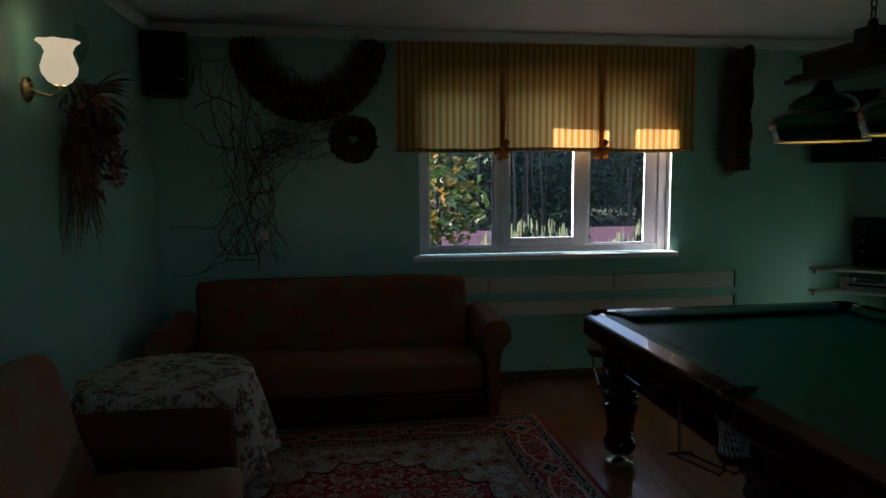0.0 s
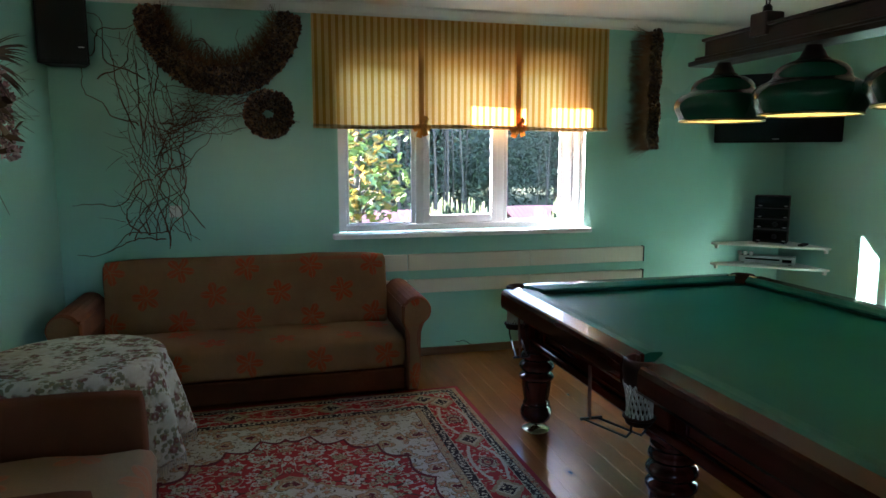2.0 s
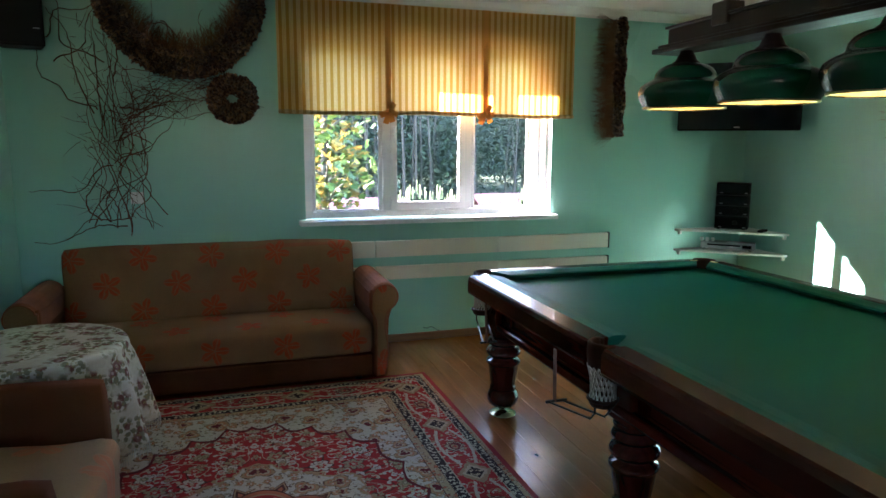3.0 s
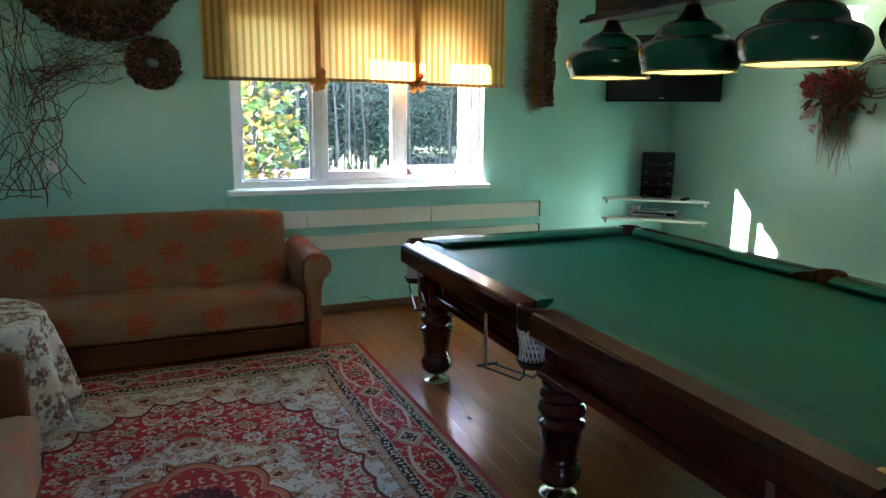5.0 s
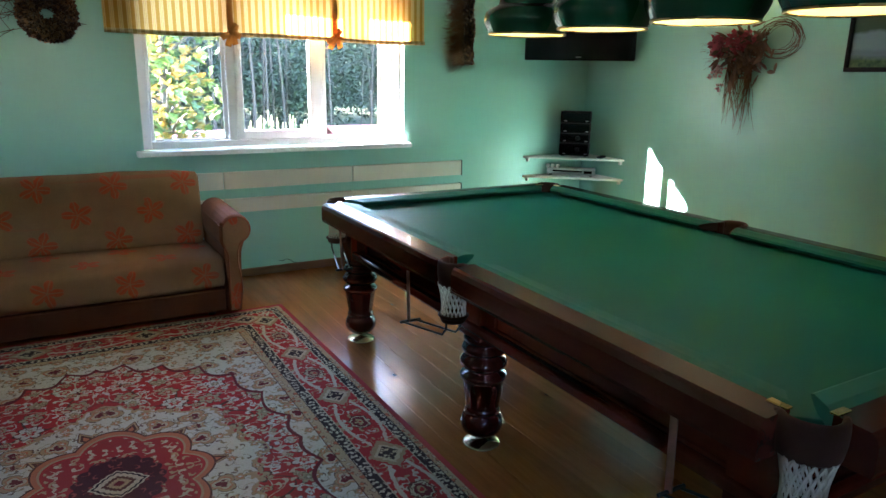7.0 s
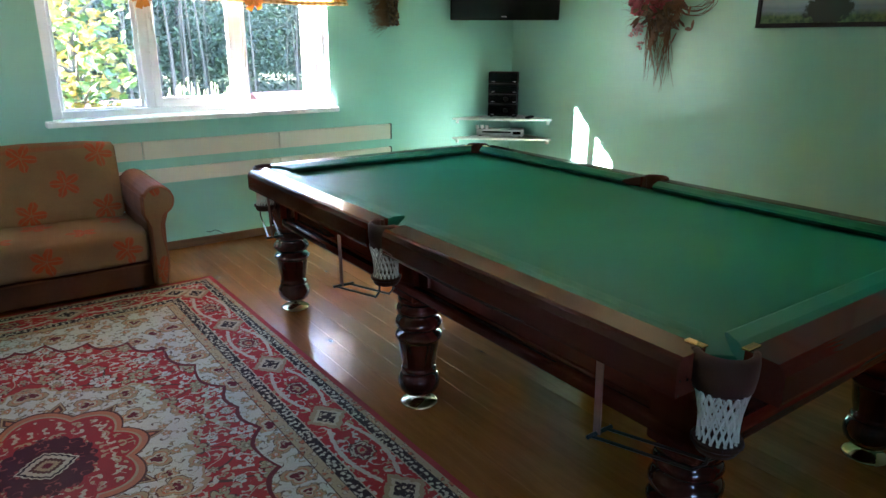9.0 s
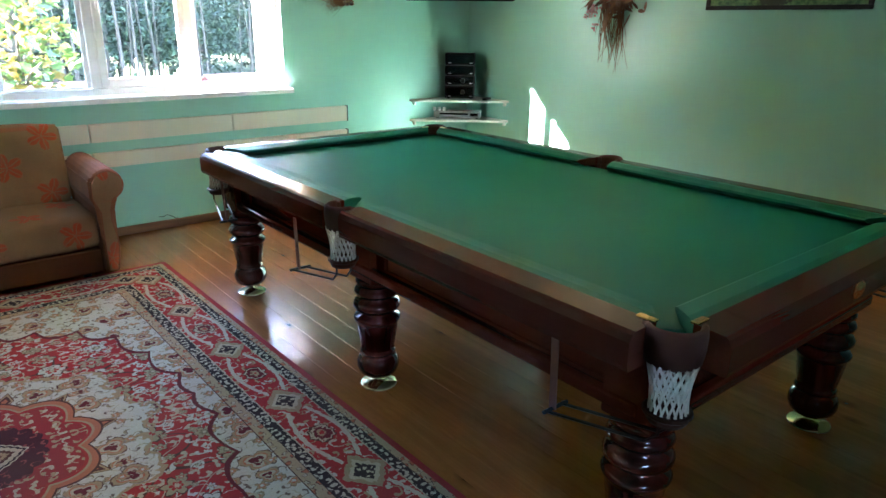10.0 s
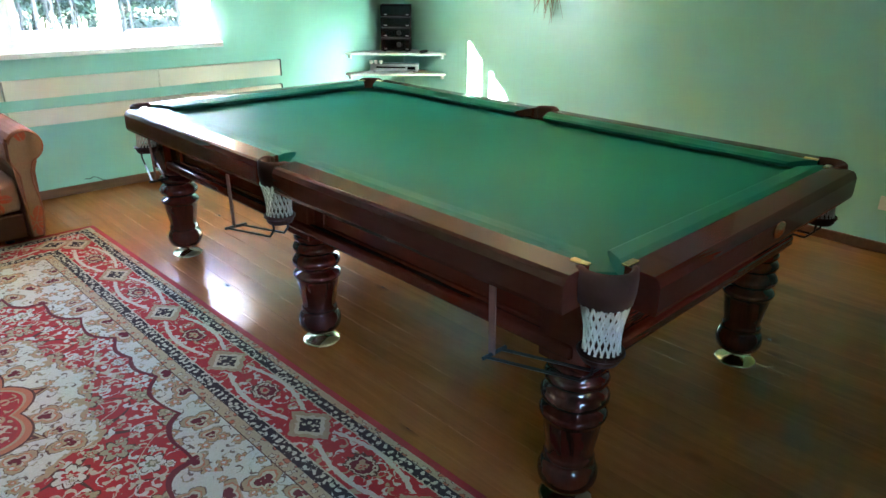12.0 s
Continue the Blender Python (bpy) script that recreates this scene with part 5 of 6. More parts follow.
def table_lamp():
    cx = 0.60
    t = thing("billiard_lamp", "long billiard lamp with green enamel shades on a dark beam, lit", "lamp", (cx, 0, 0))
    y0, y1 = -2.62, -0.50
    part("beam", boxes(((-0.075, y0, 1.945), (0.075, y1, 1.968)), bevel=0.005), beam_wood, t, "dark wooden lower plank")
    part("moulding", boxes(((-0.055, y0 + 0.02, 1.968), (0.055, y1 - 0.02, 1.985)), bevel=0.005), beam_wood, t)
    part("upper_beam", boxes(((-0.03, y0 + 0.06, 1.985), (0.03, y1 - 0.06, 2.055)), bevel=0.006), beam_wood, t)
    part("cap_moulding", boxes(((-0.042, y0 + 0.05, 2.055), (0.042, y1 - 0.05, 2.068)), bevel=0.004), beam_wood, t)
    out = [(0.178, 0.0), (0.184, 0.004), (0.186, 0.010), (0.198, 0.030), (0.208, 0.055), (0.209, 0.075), (0.200, 0.098), (0.180, 0.115), (0.155, 0.126), (0.139, 0.136), (0.137, 0.148), (0.132, 0.162), (0.118, 0.180), (0.092, 0.195), (0.062, 0.203)]
    inn = [(r - 0.006, z) for r, z in out]
    shade_mesh = mesh_of("shade", lathe(out, 48), enamel, True)
    me = bmesh.new()
    me.from_mesh(shade_mesh)
    bmesh.ops.delete(me, geom=[f for f in me.faces if len(f.verts) > 6], context="FACES")
    me.to_mesh(shade_mesh)
    me.free()
    bm = lathe([(q[0], q[1] + 0.001) for q in inn], 48)
    bmesh.ops.delete(bm, geom=[f for f in bm.faces if len(f.verts) > 6 and f.calc_center_median().z < 0.1], context="FACES")
    liner_mesh = mesh_of("liner", bm, shade_inside, True)
    rim_mesh = mesh_of("rim", tube(bmesh.new(), [(0.182 * math.cos(2 * math.pi * i / 48), 0.182 * math.sin(2 * math.pi * i / 48), 0.0) for i in range(49)], 0.0045, 6), brass, True)
    neck_mesh = mesh_of("neck", lathe([(0.062, 0.200), (0.060, 0.208), (0.048, 0.216), (0.040, 0.235), (0.030, 0.252), (0.030, 0.26)], 24), beam_wood, True)
    bulb_mesh = mesh_of("bulb", lathe([(0.0, 0.055), (0.018, 0.058), (0.03, 0.072), (0.034, 0.09), (0.028, 0.112), (0.016, 0.13), (0.014, 0.2), (0.0, 0.2)], 18), bulb_glow, True)
    for i in range(4):
        y = -0.668 - 0.521 * i
        s = new("shade", shade_mesh)
        s.parent = t
        s.location = (0, y, 1.686)
        tagged(s, label="dark green enamel shade")
        for nm, me in (("liner", liner_mesh), ("rim", rim_mesh), ("neck", neck_mesh), ("bulb", bulb_mesh)):
            o = new(nm, me)
            o.parent = s
        lamp = bpy.data.lights.new("bulb_light", "POINT")
        lamp.energy = LAMP_W
        lamp.color = (1.0, 0.80, 0.48)
        lamp.shadow_soft_size = 0.04
        lo = new("bulb_light", lamp)
        lo.location = (cx, y, 1.686 + 0.035)
    # hanging blocks and chains
    for y in (-0.925, -2.20):
        b = part("hanger", boxes(((-0.045, y - 0.05, 2.02), (0.045, y + 0.05, 2.115)), bevel=0.008), beam_wood, t, "dark wooden hanger block")
        part("eye", lathe([(0.0, 2.115), (0.02, 2.115), (0.018, 2.14), (0.008, 2.15), (0.0, 2.15)], 12), black_metal, b).location = (0, y, 0)
        z = 2.145
        i = 0
        while z < HC - 0.005:
            bm = bmesh.new()
            pts = []
            for q in range(17):
                a = 2 * math.pi * q / 16
                u = 0.011 * math.cos(a)
                w = 0.024 * math.sin(a)
                pts.append((u if i % 2 else 0, 0 if i % 2 else u, w + 0.022))
            tube(bm, pts, 0.0032, 5)
            o = part("link", bm, black_metal, b)
            o.location = (0, y, z)
            z += 0.037
            i += 1


table_lamp()


# ---- wall lamps ----
def sconce(loc, turn, label):
    s = thing("wall_lamp", label, "wall lamp", loc, turn, "wall lamps")
    bm = lathe([(0.0, 0.0), (0.05, 0.0), (0.048, 0.012), (0.02, 0.02), (0.0, 0.02)], 24)
    bmesh.ops.transform(bm, matrix=Matrix.Rotation(radians(90), 4, "X"), verts=bm.verts)
    part("backplate", bm, brass, s)
    bm = tube(bmesh.new(), [(0, -0.015, 0), (0, -0.06, -0.02), (0, -0.10, -0.03), (0, -0.13, -0.01), (0, -0.135, 0.02)], 0.007, 8)
    part("arm", bm, brass, s, "curved brass arm")
    prof = [(0.022, 0.015), (0.045, 0.03), (0.066, 0.06), (0.072, 0.09), (0.060, 0.125), (0.052, 0.15), (0.062, 0.175), (0.085, 0.195)]
    bm = bmesh.new()
    n = 32
    rings = []
    for r, z in prof:
        rings.append([bm.verts.new((0 + (r + (0.012 * math.sin(8 * 2 * math.pi * i / n) * max(0, z - 0.14) / 0.055)) * math.cos(2 * math.pi * i / n), -0.135 + r * math.sin(2 * math.pi * i / n), z)) for i in range(n)])
    for A, B in zip(rings, rings[1:]):
        for i in range(n):
            bm.faces.new((A[i], A[(i + 1) % n], B[(i + 1) % n], B[i]))
    part("shade", bm, frosted, s, "glowing frosted tulip glass", True)
    lamp = bpy.data.lights.new("sconce_light", "POINT")
    lamp.energy = SCONCE_W
    lamp.color = (1.0, 0.82, 0.52)
    lamp.shadow_soft_size = 0.05
    lo = new("sconce_light", lamp)
    lo.location = s.matrix_basis @ Vector((0, -0.135, 0.24))


frosted = glow("frosted_glass_lit", (1.0, 0.84, 0.50), 0.10)
sconce((XW, -0.30, 1.915), 90, "brass wall lamp with a lit frosted tulip shade")
sconce((XE, -0.235, 2.02), -90, "brass wall lamp with a lit frosted tulip shade")

# ---- dried plants ----
twig_mat = simple("brown_dry_twigs", (0.12, 0.055, 0.030), 0.7, vary=0.3, scale=30)
straw_mat = simple("brown_dry_grass", (0.17, 0.085, 0.036), 0.8, vary=0.35, scale=30)
# Husk browns; the palest tone also paints in shiny glints on dark husks.
nut_mat = leaf_mat("brown_nut_husks", ((0.030, 0.012, 0.007), (0.095, 0.038, 0.018), (0.46, 0.27, 0.13)), 0.05, 0.34)
bloom_pink = leaf_mat("dried_pink_petals", ((0.34, 0.16, 0.18), (0.55, 0.33, 0.34), (0.62, 0.50, 0.44)), 0.2)
bloom_red = leaf_mat("dried_red_petals", ((0.28, 0.030, 0.045), (0.45, 0.075, 0.095), (0.26, 0.06, 0.05)), 0.2)
dry_leaf = leaf_mat("dry_brown_leaves", ((0.055, 0.022, 0.010), (0.11, 0.05, 0.018), (0.16, 0.085, 0.035)), 0.1)


def scale_bit(bm, p, d, size, rnd):
    """One husk or petal: a small cupped leaf standing on its stalk."""
    d = d.normalized()
    u = d.cross(Vector((rnd.uniform(-1, 1), rnd.uniform(-1, 1), rnd.uniform(-1, 1))))
    if u.length < 1e-3:
        u = Vector((1, 0, 0))
    u.normalize()
    w = d.cross(u)
    a = bm.verts.new(p)
    b = bm.verts.new(p + d * size * 0.6 + u * size * 0.42 + w * size * 0.12)
    c = bm.verts.new(p + d * size)
    e = bm.verts.new(p + d * size * 0.6 - u * size * 0.42 + w * size * 0.12)
    f = bm.verts.new(p + d * size * 0.5 - w * size * 0.2)
    bm.faces.new((a, b, f)), bm.faces.new((b, c, f)), bm.faces.new((c, e, f)), bm.faces.new((e, a, f))


def husk_body(line, radius, count, size, rnd, flat=0.6):
    """A garland: husks all over a thick curved core. The wall is behind, at larger local y."""
    bm = bmesh.new()
    for i in range(count):
        f = rnd.random() * (len(line) - 1)
        j = min(int(f), len(line) - 2)
        p = line[j].lerp(line[j + 1], f - j)
        t = (line[j + 1] - line[j]).normalized()
        a = rnd.uniform(0, 2 * math.pi)
        out = Vector((0, -1, 0))
        s = t.cross(out)
        o = s * math.cos(a) + out * abs(math.sin(a)) * flat
        r = radius * (0.6 + 0.4 * rnd.random()) * (0.75 if j in (0, len(line) - 2) else 1)
        scale_bit(bm, p + o * r * 0.8, o + Vector((rnd.uniform(-0.6, 0.6), rnd.uniform(-0.3, 0.1), rnd.uniform(-0.6, 0.6))), size * rnd.uniform(0.7, 1.3), rnd)
    return bm


def core_tube(line, radius):
    return tube(bmesh.new(), [Vector((p.x, p.y * 0.0 - radius * 0.75 - 0.002, p.z)) for p in line], radius * 0.55, 10)


def whisker(bm, p, d, length, r, rnd, bend=0.25, n=4):
    pts = [p]
    d = d.normalized()
    for i in range(n):
        d = (d + Vector((rnd.uniform(-bend, bend), rnd.uniform(-bend, bend) * 0.4, rnd.uniform(-bend, bend)))).normalized()
        q = pts[-1] + d * length / n
        q.y = min(q.y, -0.004)
        pts.append(q)
    tube(bm, pts, r, 3, r * 0.35)


def garlands():
    rnd = random.Random(11)
    # crescent
    t = thing("crescent_garland", "crescent garland of brown husks and dry grass on the wall", "garland", (-1.685, YN, 2.50))
    line = []
    for i in range(25):
        a = radians(-176 + i * (172) / 24)
        line.append(Vector((0.445 * math.cos(a), -0.05, 0.475 * math.sin(a) + 0.0)))
    part("core", core_tube(line, 0.072), dry_leaf, t)
    tagged(part("husk_cover", husk_body([Vector((p.x, -0.05, p.z)) for p in line], 0.074, 5200, 0.046, rnd), nut_mat, t), kind="stuff")
    bm = bmesh.new()
    for i in range(1400):
        p = line[rnd.randrange(2, 23)] * 0.92
        p = Vector((p.x, -0.05 - rnd.random() * 0.03, p.z))
        whisker(bm, p, Vector((-p.x * 0.7 + rnd.uniform(-0.15, 0.15), 0, 0.25 + rnd.uniform(0, 0.5))), rnd.uniform(0.08, 0.19), 0.0021, rnd)
    tagged(part("grass", bm, straw_mat, t), kind="stuff")
    # small ring
    t = thing("ring_wreath", "small round wreath of brown husks on the wall", "wreath", (-1.388, YN, 1.812))
    line = [Vector((0.108 * math.cos(2 * math.pi * i / 24), -0.04, 0.102 * math.sin(2 * math.pi * i / 24))) for i in range(25)]
    part("core", core_tube(line, 0.050), dry_leaf, t)
    tagged(part("husk_cover", husk_body(line, 0.048, 2600, 0.036, rnd), nut_mat, t), kind="stuff")
    # upright one beside the window
    t = thing("upright_garland", "upright garland of brown husks with dry grass on one side", "garland", (1.575, YN, 2.045))
    line = [Vector((0.0 + 0.01 * math.sin(i), -0.05, 0.45 - 0.9 * i / 20)) for i in range(21)]
    part("core", core_tube(line, 0.06), dry_leaf, t)
    tagged(part("husk_cover", husk_body(line, 0.044, 3600, 0.036, rnd), nut_mat, t), kind="stuff")
    bm = bmesh.new()
    for i in range(1500):
        z = rnd.uniform(-0.46, 0.44)
        whisker(bm, Vector((-0.02, -0.05 - rnd.random() * 0.03, z)), Vector((-1, rnd.uniform(-0.25, 0.2), rnd.uniform(-0.55, 0.25))), rnd.uniform(0.08, 0.21), 0.0021, rnd)
    tagged(part("grass", bm, straw_mat, t), kind="stuff")


garlands()


def wander(rnd, a, b, curl, n=20, depth=0.05):
    """A wandering line between two places close to the wall."""
    a, b = Vector(a), Vector(b)
    d = b - a
    s = Vector((-d.z, 0, d.x)).normalized()
    ph, k1, k2 = rnd.uniform(0, 6.28), rnd.uniform(0.7, 1.6), rnd.uniform(2.0, 3.2)
    pts = []
    for i in range(n + 1):
        f = i / n
        o = curl * math.sin(math.pi * f) * (1.2 * math.sin(ph + f * 3.1 * k1) + 0.5 * math.sin(ph * 2 + f * 3.1 * k2))
        p = a + d * f + s * o
        p.y = -0.008 - depth * (0.5 + 0.5 * math.sin(ph + f * 5))
        pts.append(p + Vector((rnd.uniform(-0.006, 0.006), 0, rnd.uniform(-0.006, 0.006))))
    return pts


def twig_spray():
    rnd = random.Random(23)
    t = thing("twig_spray", "tangle of long curly bare twigs spread over the wall", "twigs", (0, YN, 0))

    def add(a, b, curl, r=0.0034):
        part("twig", tube(bmesh.new(), wander(rnd, (a[0], 0, a[1]), (b[0], 0, b[1]), curl), r * 1.35, 4, 0.0018), twig_mat, t)

    # stems rising from the back of the sofa
    for i in range(13):
        add((-2.12 + rnd.gauss(0, 0.13), rnd.uniform(0.90, 1.05)), (-2.12 + rnd.gauss(0, 0.09), rnd.uniform(1.45, 1.85)), rnd.uniform(-0.10, 0.10), rnd.uniform(0.0024, 0.0038))
    for i in range(11):
        add((-2.14 + rnd.gauss(0, 0.07), rnd.uniform(1.35, 1.65)), (-2.22 + rnd.gauss(0, 0.12), rnd.uniform(1.95, 2.35)), rnd.uniform(-0.10, 0.10), rnd.uniform(0.0022, 0.0036))
    # branches that sweep towards the ring wreath
    for i in range(20):
        add((rnd.uniform(-2.16, -2.0), rnd.uniform(1.40, 1.80)), (rnd.uniform(-1.95, -1.46), rnd.uniform(1.68, 2.02)), rnd.uniform(-0.10, 0.13), rnd.uniform(0.002, 0.0034))
    # long single loops
    for a, b, c in (((-2.16, 1.36), (-2.66, 1.20), 0.07), ((-2.14, 1.38), (-2.16, 1.74), -0.22), ((-2.24, 1.70), (-2.48, 2.34), 0.05), ((-2.22, 1.72), (-2.55, 2.10), 0.10), ((-2.16, 2.02), (-2.60, 2.44), 0.12),
                    ((-2.50, 2.16), (-2.16, 2.42), 0.06), ((-2.46, 2.02), (-2.16, 2.40), 0.05), ((-2.04, 1.45), (-1.88, 0.95), -0.15), ((-2.02, 1.50), (-1.94, 0.93), -0.12), ((-2.1, 0.96), (-2.64, 0.87), 0.03),
                    ((-2.08, 1.02), (-2.46, 0.89), 0.06), ((-1.9, 2.05), (-1.55, 2.38), 0.10), ((-1.95, 2.25), (-1.45, 2.32), 0.12), ((-1.82, 2.30), (-1.60, 2.12), 0.08), ((-2.12, 1.9), (-1.86, 2.42), 0.08), ((-1.62, 1.88), (-1.18, 1.76), 0.05)):
        add(a, b, c)
    bm = bmesh.new()
    for i in range(290):
        x = rnd.uniform(-2.35, -1.45)
        z = (1.78 + 0.25 * (x + 2.02) if x > -2.0 else rnd.uniform(1.0, 2.25)) + rnd.uniform(-0.10, 0.14)
        whisker(bm, Vector((x, -0.03, z)), Vector((rnd.uniform(-1, 1), rnd.uniform(-0.5, 0.1), rnd.uniform(-1, 0.8))), rnd.uniform(0.06, 0.17), 0.0022, rnd)
    tagged(part("brushwood", bm, twig_mat, t), kind="stuff")


twig_spray()


def blade(bm, p, d, length, width, rnd, droop=0.0):
    """A dry leaf blade of some thickness."""
    d = d.normalized()
    s = d.cross(Vector((rnd.uniform(-0.3, 0.3), 1, rnd.uniform(-0.3, 0.3)))).normalized()
    pts = []
    n = 6
    q = p.copy()
    for i in range(n + 1):
        f = i / n
        w = width * math.sin(math.pi * (0.12 + 0.86 * f)) * 0.5
        pts.append((bm.verts.new(q - s * w), bm.verts.new(q + Vector((0, -0.002, 0))), bm.verts.new(q + s * w)))
        d = (d + Vector((0, 0, -droop / n))).normalized()
        q = q + d * length / n
        q.y = min(q.y, -0.004)
    for a, b in zip(pts, pts[1:]):
        bm.faces.new((a[0], a[1], b[1], b[0])), bm.faces.new((a[1], a[2], b[2], b[1]))


def bloom(bm, c, r, count, rnd):
    for i in range(count):
        d = Vector((rnd.uniform(-1, 1), rnd.uniform(-1.2, 0.3), rnd.uniform(-1, 1)))
        scale_bit(bm, c + d.normalized() * r * rnd.uniform(0.05, 0.5), d, r * rnd.uniform(0.5, 0.95), rnd)


def west_bouquet():
    """Local x runs along the wall, y is negative into the room."""
    rnd = random.Random(3)
    t = thing("dried_bouquet", "bouquet of dried grasses, leaves and pink flowers on the wall", "dried flowers", (XW, 0.10, 1.80), 90)
    bm = bmesh.new()
    for i in range(150):
        c = Vector((max(-0.24, min(0.24, rnd.gauss(-0.02, 0.10))), -rnd.uniform(0.02, 0.16), max(-0.30, min(0.18, rnd.gauss(0.0, 0.12)))))
        blade(bm, c, Vector((rnd.uniform(-1, 1), rnd.uniform(-0.8, 0), rnd.uniform(-1, 0.6))), rnd.uniform(0.06, 0.13), 0.035, rnd, 0.4)
    for i in range(26):
        a = radians(rnd.uniform(5, 75))
        blade(bm, Vector((0.08, -0.08, 0.14)), Vector((math.cos(a), -0.35, math.sin(a) * 0.8)), rnd.uniform(0.22, 0.36), 0.014, rnd, 0.9)
    part("leaves", bm, dry_leaf, t)
    bm = bmesh.new()
    for i in range(120):
        x = rnd.gauss(-0.02, 0.07)
        whisker(bm, Vector((x, -rnd.uniform(0.02, 0.10), rnd.uniform(-0.15, 0.0))), Vector((rnd.uniform(-0.2, 0.16) - x * 1.6, 0, -1)), rnd.uniform(0.20, 0.52), 0.0034, rnd, 0.2, 6)
    for i in range(40):
        whisker(bm, Vector((0.1, -0.08, rnd.uniform(-0.1, 0.12))), Vector((1, -0.3, rnd.uniform(-0.7, 0.6))), rnd.uniform(0.15, 0.42), 0.0018, rnd, 0.12, 5)
    tagged(part("dry_grass", bm, straw_mat, t), kind="stuff")
    bm = bmesh.new()
    for i in range(46):
        c = Vector((rnd.uniform(0.04, 0.36), -rnd.uniform(0.05, 0.14), rnd.uniform(-0.28, 0.12)))
        bloom(bm, c, rnd.uniform(0.028, 0.05), 16, rnd)
    part("bloom", bm, bloom_pink, t, "faded pink flowers")


def east_bouquet():
    rnd = random.Random(8)
    t = thing("twig_wreath", "twig wreath with dried red flowers and hanging grasses on the wall", "wreath", (XE, -0.14, 1.70), -90)
    bm = bmesh.new()
    for i in range(15):
        r, cx, cz = rnd.uniform(0.085, 0.135), 0.255 + rnd.uniform(-0.03, 0.03), 0.085 + rnd.uniform(-0.025, 0.025)
        a0 = rnd.uniform(0, 6.28)
        pts = [(cx + r * 1.25 * math.cos(a0 + q * 0.35), -0.02 - rnd.uniform(0, 0.035), cz + r * 0.95 * math.sin(a0 + q * 0.35)) for q in range(15)]
        tube(bm, pts, 0.0030, 4, 0.0015)
    for i in range(40):
        r = rnd.uniform(0.08, 0.15)
        a0 = rnd.uniform(0, 6.28)
        pts = [(0.03 + r * math.cos(a0 + q * 0.3), -0.03 - rnd.uniform(0, 0.07), -0.03 + r * 0.9 * math.sin(a0 + q * 0.3)) for q in range(12)]
        tube(bm, pts, 0.0032, 4, 0.002)
    tagged(part("brushwood", bm, twig_mat, t), kind="stuff")
    bm = bmesh.new()
    for i in range(170):
        c = Vector((rnd.gauss(0.03, 0.09), -rnd.uniform(0.02, 0.12), rnd.gauss(-0.02, 0.08)))
        blade(bm, c, Vector((rnd.uniform(-1, 1), rnd.uniform(-0.8, 0), rnd.uniform(-1, 0.8))), rnd.uniform(0.05, 0.11), 0.03, rnd, 0.4)
    part("leaves", bm, dry_leaf, t)
    for c in ((-0.20, -0.07, 0.06), (-0.17, -0.09, 0.0), (-0.05, -0.10, 0.08), (0.03, -0.11, 0.04), (0.08, -0.09, 0.09), (-0.22, -0.05, 0.02), (0.0, -0.10, 0.0)):
        bm = bmesh.new()
        bloom(bm, Vector(c), 0.062, 34, rnd)
        part("red_flower", bm, bloom_red, t, "dusty red flower")
    for i in range(9):
        bm = bmesh.new()
        bloom(bm, Vector((-0.22 + rnd.uniform(-0.03, 0.06), -0.05, rnd.uniform(-0.28, -0.10))), 0.035, 10, rnd)
        part("pale_flower", bm, bloom_pink, t, "pale dried flower")
    bm = bmesh.new()
    for x0, lean, count, long in ((-0.09, 0.16, 22, 0.40), (0.07, -0.10, 24, 0.47), (-0.02, 0.02, 8, 0.30)):
        for i in range(count):
            x = x0 + rnd.gauss(0, 0.018)
            whisker(bm, Vector((x, -rnd.uniform(0.02, 0.08), rnd.uniform(-0.18, -0.06))), Vector((lean + rnd.uniform(-0.07, 0.07), 0, -1)), long * rnd.uniform(0.55, 1.0), 0.0036, rnd, 0.16, 6)
    for i in range(24):
        whisker(bm, Vector((-0.10, -0.07, rnd.uniform(-0.05, 0.08))), Vector((-1, -0.2, rnd.uniform(-0.8, 0.4))), rnd.uniform(0.12, 0.24), 0.002, rnd, 0.12, 5)
    tagged(part("dry_grass", bm, straw_mat, t), kind="stuff")


west_bouquet()
east_bouquet()


